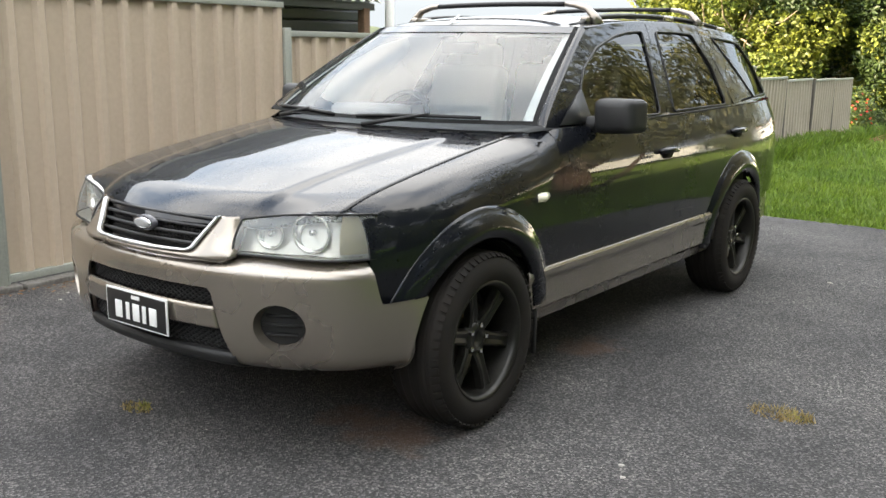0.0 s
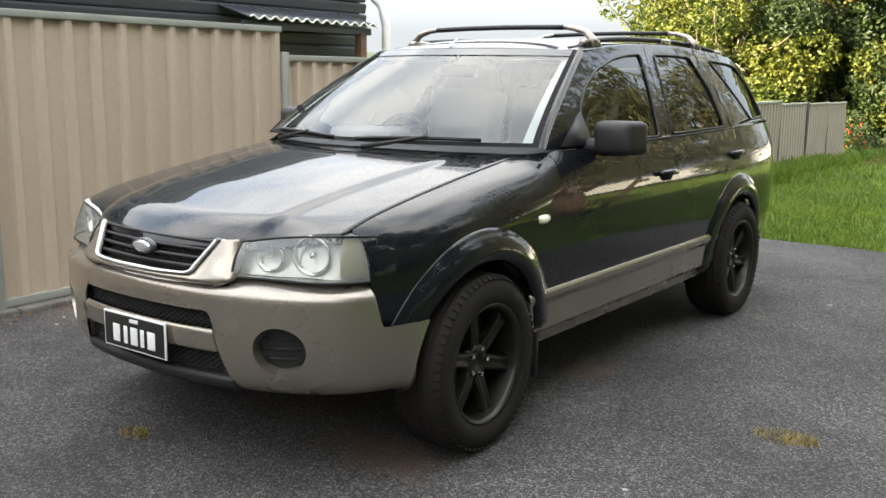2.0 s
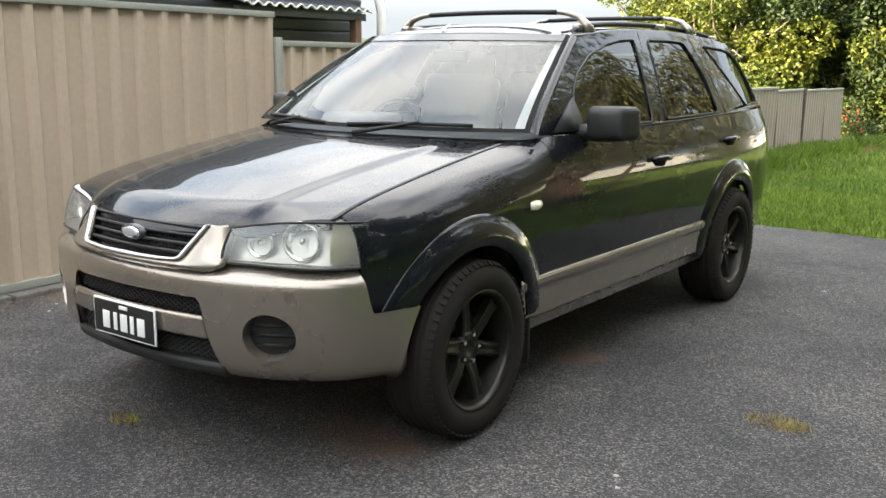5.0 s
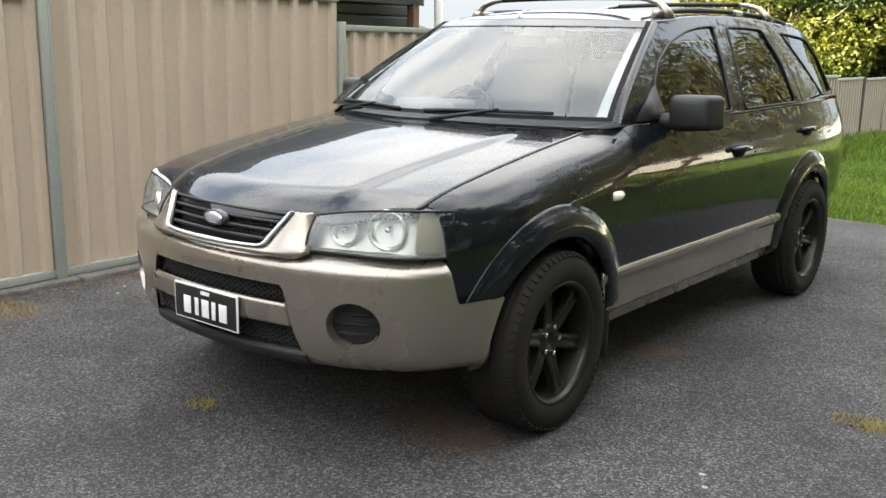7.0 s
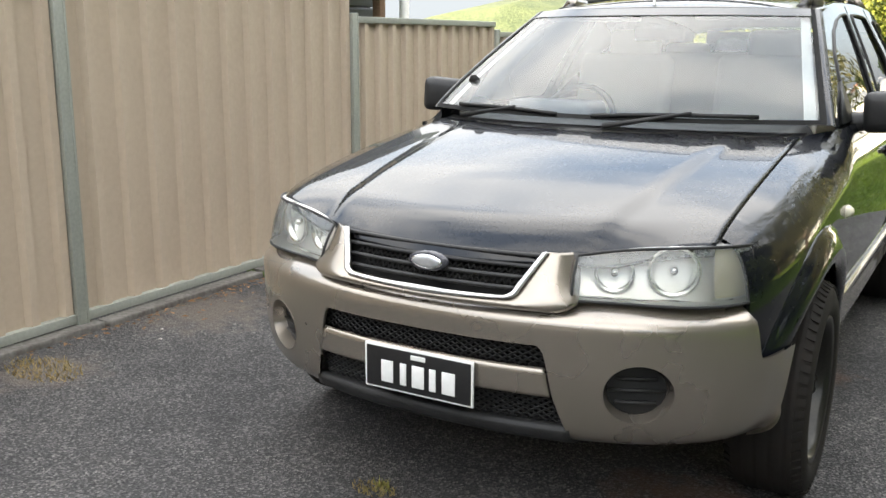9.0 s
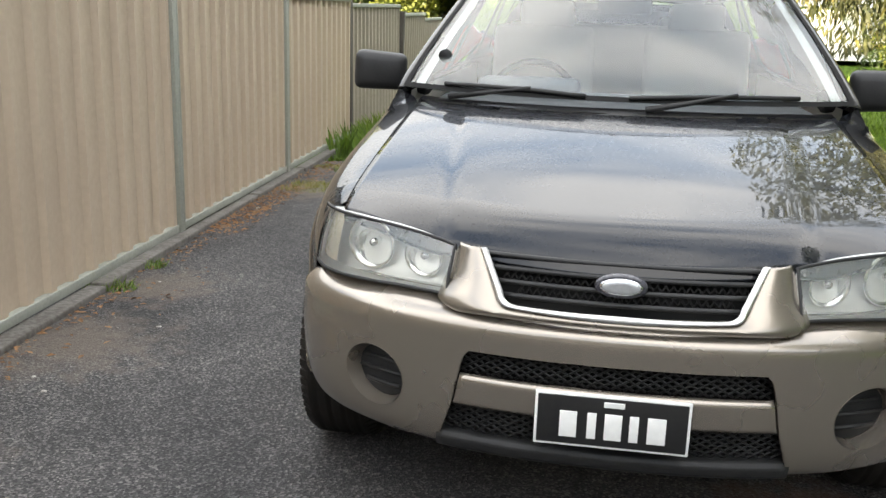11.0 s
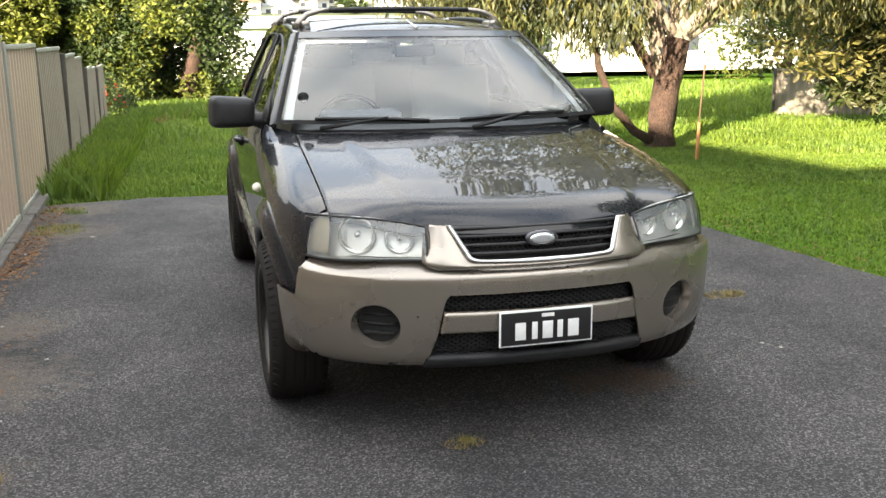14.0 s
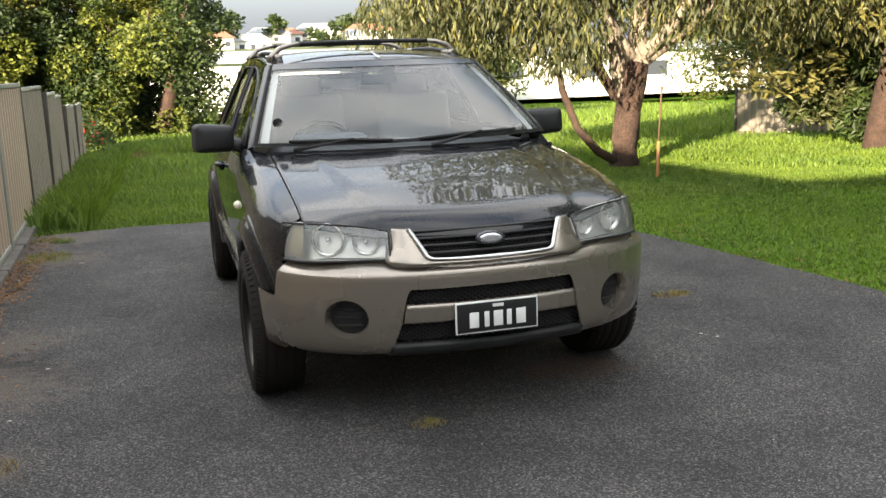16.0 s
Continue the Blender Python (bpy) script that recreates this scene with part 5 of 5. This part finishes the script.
part("rear_bumper", grid(lambda u, v: Vector((0.86 * math.sin((2 * u - 1) * math.pi / 2) ** 1, 3.35 + 0.62 * math.cos((2 * u - 1) * math.pi / 2) ** 0.55, 0.40 + 0.20 * v)), 40, 6), TAN_PAINT, car, "taupe rear bumper")

# roof bars
for sx in (-1, 1):
    pts = [(sx * 0.565, y, roof_side(y) + (0.032 if 1.30 < y < 3.25 else 0.012)) for y in span(1.2, 3.35, 24)]
    part("roof_rail", tube(pts, 0.018, 8, flat=0.8), PLASTIC, car, "black roof rail")
    for y in (1.42, 2.35, 3.2):
        part("rail_foot", box((0.05, 0.17 if y < 2 else 0.14, 0.045), (sx * 0.565, y, roof_side(y) + 0.022), 0.02, seg=3), TAN_PAINT, car, "taupe rail foot")
for y in (1.40, 2.75):
    zt = roof_side(y)
    for sx in (-1, 1):
        pts = [(sx * 0.62, y, zt + 0.0), (sx * 0.59, y, zt + 0.045), (sx * 0.55, y, zt + 0.082), (sx * 0.48, y, zt + 0.102), (sx * 0.42, y, zt + 0.108)]
        part("bar_elbow", tube(pts, [0.036, 0.029, 0.023, 0.020, 0.018], 10, flat=0.75), TAN_PAINT, car, "taupe crossbar elbow")
    part("crossbar", tube([(x, y, zt + 0.108 + 0.006 * (1 - (x / 0.4) ** 2)) for x in span(-0.42, 0.42, 10)], 0.020, 10, flat=0.7), PLASTIC, car, "black ribbed crossbar")
aerial = part("aerial", box((0.045, 0.05, 0.012), (0, 0, 0), 0.005), PLASTIC, car, "black aerial base")
aerial.location = (0.0, 0.965, 1.657)
part("aerial_mast", tube([(0, 0, 0), (-0.008, -0.01, 0.02), (-0.035, 0.10, 0.055)], [0.006, 0.006, 0.004], 6), CHROME, aerial)

# mirrors
def mirror_shell():
    bm = box((0.225, 0.14, 0.168), (0, 0, 0), 0.042, seg=4)
    for v in bm.verts:
        if v.co.y < 0:
            v.co.y -= 0.03 * (1 - (v.co.x / 0.115) ** 2) * (1 - (v.co.z / 0.09) ** 2)
        v.co.z *= 1 - 0.10 * (v.co.x + 0.12) / 0.24
    return bm


for sx in (-1, 1):
    shell = part("mirror", mirror_shell(), PLASTIC, car, "black door mirror housing")
    shell.location, shell.rotation_euler = (sx * 1.030, 0.885, 1.245), (0, radians(-3 * sx), radians(-12 * sx))
    part("mirror_glass", box((0.19, 0.006, 0.12), (0, 0.066, 0), 0.003), CHROME, shell)
    part("mirror_arm", tube([(sx * 0.82, 0.86, 1.195), (sx * 0.90, 0.89, 1.200), (sx * 0.98, 0.88, 1.220)], [0.060, 0.05, 0.045], 10, flat=0.8), PLASTIC, car)
    bm = bmesh.new()
    tri = [cabin_point(y, z, 0.004) for y, z in ((0.60, 1.21), (0.90, 1.21), (0.88, 1.36), (0.80, 1.32))]
    bm.faces.new([bm.verts.new((p.x * sx, p.y, p.z)) for p in tri])
    solid(part("mirror_base", bm, PLASTIC, car), 0.012, 0)
    # handles
    for y, z in ((1.60, 1.028), (2.655, 1.068)):
        x = side_x(y, z)
        hd = part("door_handle", tube([(sx * (x - 0.002), y - 0.085, z), (sx * (x + 0.028), y - 0.06, z + 0.002), (sx * (x + 0.036), y, z + 0.004), (sx * (x + 0.030), y + 0.075, z + 0.002), (sx * (x - 0.002), y + 0.10, z)], [0.014, 0.017, 0.018, 0.019, 0.014], 8, flat=0.9), BLACK_PAINT, car, "black pull handle")
        part("handle_cup", tube([(sx * (x - 0.012), y - 0.04, z - 0.015), (sx * (x - 0.012), y + 0.05, z - 0.015)], [0.032, 0.036], 10, flat=1.0), DARK, hd)
    part("side_repeater", tube([(sx * (side_x(0.33, 0.925) - 0.004), 0.30, 0.923), (sx * (side_x(0.33, 0.925) + 0.006), 0.335, 0.924), (sx * (side_x(0.33, 0.925) - 0.004), 0.372, 0.925)], [0.018, 0.021, 0.018], 10), REPEATER, car, "pale oval side repeater")
# wipers and cowl
cowl = grid(lambda u, v: Vector((0.77 * (2 * u - 1), 0.375 - 0.265 * (1 - (2 * u - 1) ** 2) + 0.12 * v, 1.178 + 0.012 * v - 0.01 * abs(2 * u - 1))), 30, 3)
part("cowl", cowl, PLASTIC, car, "black cowl panel")


def on_glass(x, k, lift=0.012):
    e = ws_edge(k)
    p = windscreen((x / e.x + 1) / 2, k)
    return p + Vector((0, -0.4, 0.9)).normalized() * lift


for x0, x1, k0, k1 in ((-0.13, -0.66, 0.008, 0.022), (0.62, 0.02, 0.026, 0.008)):
    a, b = (x0, k0), (x1, k1)
    pts = [on_glass(x0 + (x1 - x0) * s, k0 + (k1 - k0) * s + 0.010 * math.sin(math.pi * s)) for s in span(0, 1, 8)]
    w = part("wiper", tube(pts, 0.009, 6), PLASTIC, car, "black wiper")
    m0 = pts[3]
    piv = Vector((x1 + (0.02 if x1 < 0 else 0.06), windscreen(0.5 + x1 / 1.6, 0.0).y - 0.03, 1.195))
    part("wiper_arm", tube([piv, piv.lerp(m0, 0.5) + Vector((0, -0.008, 0.004)), m0 + Vector((0, -0.004, 0.008))], [0.012, 0.009, 0.007], 7), PLASTIC, w)

# cabin
def seat(x, y, wide, back_top, name):
    s = part(name, box((wide, 0.50, 0.16), (x, y, 0.80), 0.05, seg=3), SEAT_CREAM, car, "cream seat")
    bm = box((wide, 0.13, 0.62), (0, 0, 0.31), 0.05, seg=3, turn=Matrix.Rotation(radians(-14), 4, "X"))
    bmesh.ops.translate(bm, vec=(x, y + 0.24, 0.83), verts=bm.verts)
    part("seat_back", bm, SEAT_CREAM, s)
    for dx in ((0,) if wide < 0.7 else (-0.38, 0.38)):
        hd = part("headrest", box((0.27, 0.11, 0.20), (x + dx, y + 0.42, back_top), 0.045, seg=4), SEAT_CREAM, s, "cream headrest")
        part("headrest_post", box((0.12, 0.015, 0.10), (x + dx, y + 0.42, back_top - 0.12)), CHROME, hd)


seat(-0.37, 1.35, 0.50, 1.47, "driver_seat")
seat(0.37, 1.35, 0.50, 1.47, "passenger_seat")
seat(0.0, 2.35, 1.30, 1.40, "rear_bench")
part("dashboard", box((1.46, 0.55, 0.30), (0, 0.66, 1.04), 0.08, seg=4), DASH, car, "grey dashboard")
part("instrument_hood", box((0.42, 0.22, 0.10), (-0.37, 0.74, 1.20), 0.045, seg=4), DASH, car)
bm = bmesh.new()
pts = [Vector((-0.37 + 0.185 * math.cos(a), 0.0, 0.185 * math.sin(a))) for a in span(0, 2 * math.pi, 30)]
tube(pts, 0.016, 8, bm)
tube([(-0.54, 0.0, 0.0), (-0.37, 0.02, 0.0), (-0.20, 0.0, 0.0)], [0.02, 0.05, 0.02], 8, bm)
bmesh.ops.rotate(bm, cent=(0, 0, 0), matrix=Matrix.Rotation(radians(-25), 3, "X"), verts=bm.verts)
bmesh.ops.translate(bm, vec=(0, 0.98, 1.13), verts=bm.verts)
part("steering_wheel", bm, PLASTIC, car, "black steering wheel")
part("interior_mirror", box((0.23, 0.035, 0.065), (0.0, 1.03, 1.545), 0.015, seg=3), PLASTIC, car)
part("headliner", grid(lambda u, v: roof(0.04 + 0.92 * u, 0.08 + 0.88 * v) - Vector((0, 0, 0.035)), 20, 20), HEADLINER, car)
both("sun_visor", box((0.42, 0.16, 0.02), (0.36, 1.13, 1.615), 0.008, turn=None), HEADLINER, car, "pale sun visor")
both("pillar_lining", grid(lambda u, v: windscreen(0.955 + 0.025 * v, 0.03 + 0.92 * u) + Vector((0, 0.03, -0.015)), 20, 4), HEADLINER, car, "pale lining inside the windscreen pillar")
both("door_card", grid(lambda u, v: Vector((side_x(0.7 + 2.1 * u, 1.0) - 0.09, 0.7 + 2.1 * u, 0.6 + 0.58 * v)), 12, 4), CABIN, car)
part("cabin_floor", box((1.5, 2.6, 0.04), (0, 1.9, 0.60)), CABIN, car)
part("registration_sticker", tube([windscreen(0.065, 0.22) + Vector((0.0, 0.004, 0.0)), windscreen(0.065, 0.22) + Vector((0, 0.007, 0.001))], [0.028, 0.028], 20), PLASTIC, car, "round sticker inside the glass")


# wheels
def wheel(x, y, turn_deg, sx):
    w = new("wheel")
    w.parent = car
    w.empty_display_size = 0.1
    w.location = (x, y, 0.395)
    w.rotation_euler = (0, 0, radians(turn_deg + (180 if sx < 0 else 0)))
    R, hw = 0.362, 0.122
    prof = [(-hw + 0.02, 0.235), (-hw, 0.26), (-hw - 0.004, 0.30), (-hw + 0.008, 0.335), (-hw + 0.03, R - 0.004)]
    xs = span(-hw + 0.035, hw - 0.035, 24)
    for k, q in enumerate(xs):
        groove = k % 6 in (3,)
        prof.append((q, R - (0.009 if groove else 0.0) - 0.004 * (q / hw) ** 2))
    prof += [(hw - 0.03, R - 0.004), (hw - 0.008, 0.335), (hw + 0.004, 0.305), (hw + 0.002, 0.27), (hw - 0.008, 0.245), (hw - 0.02, 0.235)]
    part("tyre", lathe(prof, 72), RUBBER, w, "worn black tyre")
    lug = bmesh.new()
    for k in range(64):
        a = 2 * math.pi * k / 64
        for s in (-1, 1):
            box((0.032, 0.022, 0.008), (0, 0, 0), 0, lug, turn=Matrix.Rotation(a, 4, "X") @ Matrix.Translation((s * (hw - 0.020), 0, R - 0.013)) @ Matrix.Rotation(radians(30 * s), 4, "Y"))
    part("tread", lug, RUBBER, w, smooth=False)["kind"] = "stuff"
    rim = part("rim", lathe([(-0.08, 0.225), (hw - 0.03, 0.222), (hw - 0.012, 0.232), (hw - 0.004, 0.244), (hw - 0.014, 0.250)], 64), RIM_PAINT, w, "satin black alloy rim")
    bm = bmesh.new()
    for k in range(6):
        a = 2 * math.pi * k / 6 + 0.26
        rows = []
        for r, wd, xo in ((0.045, 0.030, 0.052), (0.09, 0.027, 0.066), (0.15, 0.024, 0.074), (0.205, 0.027, 0.078), (0.226, 0.036, 0.074)):
            rows.append([(xo - 0.035, -wd * 1.25, r), (xo - 0.006, -wd * 1.05, r), (xo, -wd * 0.7, r), (xo - 0.006, 0, r), (xo, wd * 0.7, r), (xo - 0.006, wd * 1.05, r), (xo - 0.035, wd * 1.25, r)])
        m = Matrix.Rotation(a, 4, "X")
        vr = [[bm.verts.new(m @ Vector(p)) for p in row] for row in rows]
        for p, q in zip(vr, vr[1:]):
            for j in range(len(p) - 1):
                bm.faces.new((p[j], p[j + 1], q[j + 1], q[j]))
    sharp(part("spokes", bm, RIM_PAINT, w, "six black spokes"), 30)
    part("hub_cap", lathe([(0.03, 0.075), (0.055, 0.070), (0.060, 0.045), (0.062, 0.032), (0.054, 0.030), (0.052, 0.001)], 30), RIM_PAINT, w)
    for k in range(5):
        a = 2 * math.pi * k / 5
        part("wheel_nut", box((0.03, 0.018, 0.018), (0.058, 0.057 * math.cos(a), 0.057 * math.sin(a)), 0.004), CHROME, w, smooth=False)
    part("brake_disc", lathe([(-0.01, 0.15), (0.0, 0.15), (0.0, 0.06)], 40), mat("brake_steel", (0.20, 0.17, 0.15), (0.13, 0.10, 0.08), 0.5, 0.8), w)
    # near-black disc in place of the shade behind the spokes
    part("wheel_shade_disc", lathe([(-0.05, 0.225), (-0.05, 0.001)], 24), DARK, w)


for x, y, td, sx in ((0.868, AXLES[0], 1, 1), (-0.868, AXLES[0], 1, -1), (0.872, AXLES[1], 0, 1), (-0.872, AXLES[1], 0, -1)):
    wheel(x, y, td, sx)


# ---- house behind the walk, out of view, that shades the drive ----
house = thing("house", "cream rendered house with grey hipped roof", "house", at=(-1, -12, 0))
part("wall", box((36, 7, 2.9), (0, 0, 1.45)), BRICK_HOUSE, house, smooth=False)
bm = bmesh.new()
rp = [(-18.6, 4.2, 2.75), (18.6, 4.2, 2.75), (18.6, -4.2, 2.75), (-18.6, -4.2, 2.75), (-15.5, 0.5, 4.9), (15.5, 0.5, 4.9)]
rv = [bm.verts.new(p) for p in rp]
for f in ((0, 1, 5, 4), (2, 3, 4, 5), (1, 2, 5), (3, 0, 4), (3, 2, 1, 0)):
    bm.faces.new([rv[i] for i in f])
part("roof", bm, ROOF_GREY, house, smooth=False)


# ---- distance ----
def hill_z(x, y):
    """Rising ground of the hill with houses."""
    return -4 + 24 * (0.55 + 0.6 * noise.noise(Vector((x * 0.012, 3, 0))) + 0.12 * noise.noise(Vector((x * 0.09, 3, 3)))) * (0.7 * (y - 230) / 20 if y < 250 else 0.7 + 0.3 * min(1, (y - 250) / 40))


def far_hill(name, y, x0, x1, z0, hgt, seed, mat_, label):
    bm = bmesh.new()
    n = 120
    rows = []
    for i in range(n + 1):
        x = x0 + (x1 - x0) * i / n
        h = hgt * (0.55 + 0.6 * noise.noise(Vector((x * 0.012, seed, 0))) + 0.12 * noise.noise(Vector((x * 0.09, seed, 3))))
        rows.append([bm.verts.new((x, y, z0)), bm.verts.new((x, y + 20, z0 + h * 0.7)), bm.verts.new((x, y + 60, z0 + h)), bm.verts.new((x, y + 90, z0))])
    for a, b in zip(rows, rows[1:]):
        for k in range(3):
            bm.faces.new((a[k], b[k], b[k + 1], a[k + 1]))
    tagged(part(name, bm, mat_), label, "hill", kind="structure")


HILL = mat("wooded_hill", (0.10, 0.12, 0.05), (0.05, 0.07, 0.03), 1.0, 0, 0.15, 1.2, 0.6, dist=0.6)
far_hill("backdrop", 230, -420, 420, -4, 24, 3, HILL, "low wooded hill on the horizon")


def far_house(x, y, z, w, roof_mat, wall_mat, hh=3.0):
    h = thing("far_house", "small distant house with pitched roof on the hill", "house", "distant houses", (x, y, z))
    part("wall", box((w, 7, hh), (0, 0, hh / 2)), wall_mat, h, smooth=False)
    bm = bmesh.new()
    v = [bm.verts.new(p) for p in ((-w / 2 - 0.5, -4, hh), (w / 2 + 0.5, -4, hh), (w / 2 + 0.5, 4, hh), (-w / 2 - 0.5, 4, hh), (-w / 2 + 2, 0, hh + 2.0), (w / 2 - 2, 0, hh + 2.0))]
    for f in ((0, 1, 5, 4), (2, 3, 4, 5), (1, 2, 5), (3, 0, 4)):
        bm.faces.new([v[i] for i in f])
    part("roof", bm, roof_mat, h, smooth=False)
    for k in range(int(w // 3)):
        part("window", box((1.3, 0.12, 1.2), (-w / 2 + 1.8 + 3 * k, -3.5, hh * 0.5)), DARK_CLAD, h, smooth=False)


# long white building across the field
shed = thing("white_building", "long low white building across the pale field", "building", at=(18, 66, -1.2))
part("wall", box((56, 8, 3.4), (0, 0, 1.7)), WHITE_PAINT, shed, smooth=False)
bm = bmesh.new()
v = [bm.verts.new(q) for q in ((-28.6, -4.6, 3.3), (28.6, -4.6, 3.3), (28.6, 4.6, 3.3), (-28.6, 4.6, 3.3), (-28.6, 0, 4.2), (28.6, 0, 4.2))]
for f in ((0, 1, 5, 4), (2, 3, 4, 5), (1, 2, 5), (3, 0, 4), (3, 2, 1, 0)):
    bm.faces.new([v[i] for i in f])
part("roof", bm, ROOF_GREY, shed, smooth=False)
for k in range(9):
    w = part("window", box((1.8, 0.14, 1.1), (-24 + 6 * k, -4.0, 2.0)), DARK_CLAD, shed, smooth=False)
    part("frame", box((2.0, 0.10, 0.08), (-24 + 6 * k, -4.06, 1.42)), WHITE_PAINT, w, smooth=False)
rng = random.Random(77)
for k in range(26):
    x = -70 + k * 7.2 + rng.uniform(-2, 2)
    y = rng.uniform(236, 285)
    far_house(x, y, hill_z(x, y) - 0.8, rng.uniform(9, 14), ROOF_TILE if k % 3 == 0 else ROOF_GREY, WHITE_PAINT if k % 2 else BRICK_HOUSE)
for k in range(22):
    x = -75 + k * 9 + rng.uniform(-4, 4)
    y = rng.uniform(233, 288)
    bush_tree((x, y, hill_z(x, y) - 0.5), rng.uniform(6, 10), rng.uniform(3, 5), (D,), "distant dark tree among the houses on the hill", 200 + k, 500, 1.3, 0.25, 10)
part_field = bmesh.new()
box((260, 70, 0.1), (20, 110, -1.45), 0, part_field)
tagged(part("pale_field", part_field, mat("dry_pale_field", (0.52, 0.47, 0.32), (0.38, 0.38, 0.20), 0.95, 0, 0.05, 0.6), smooth=False), "pale dry open field beyond the lawn", "field", kind="structure")
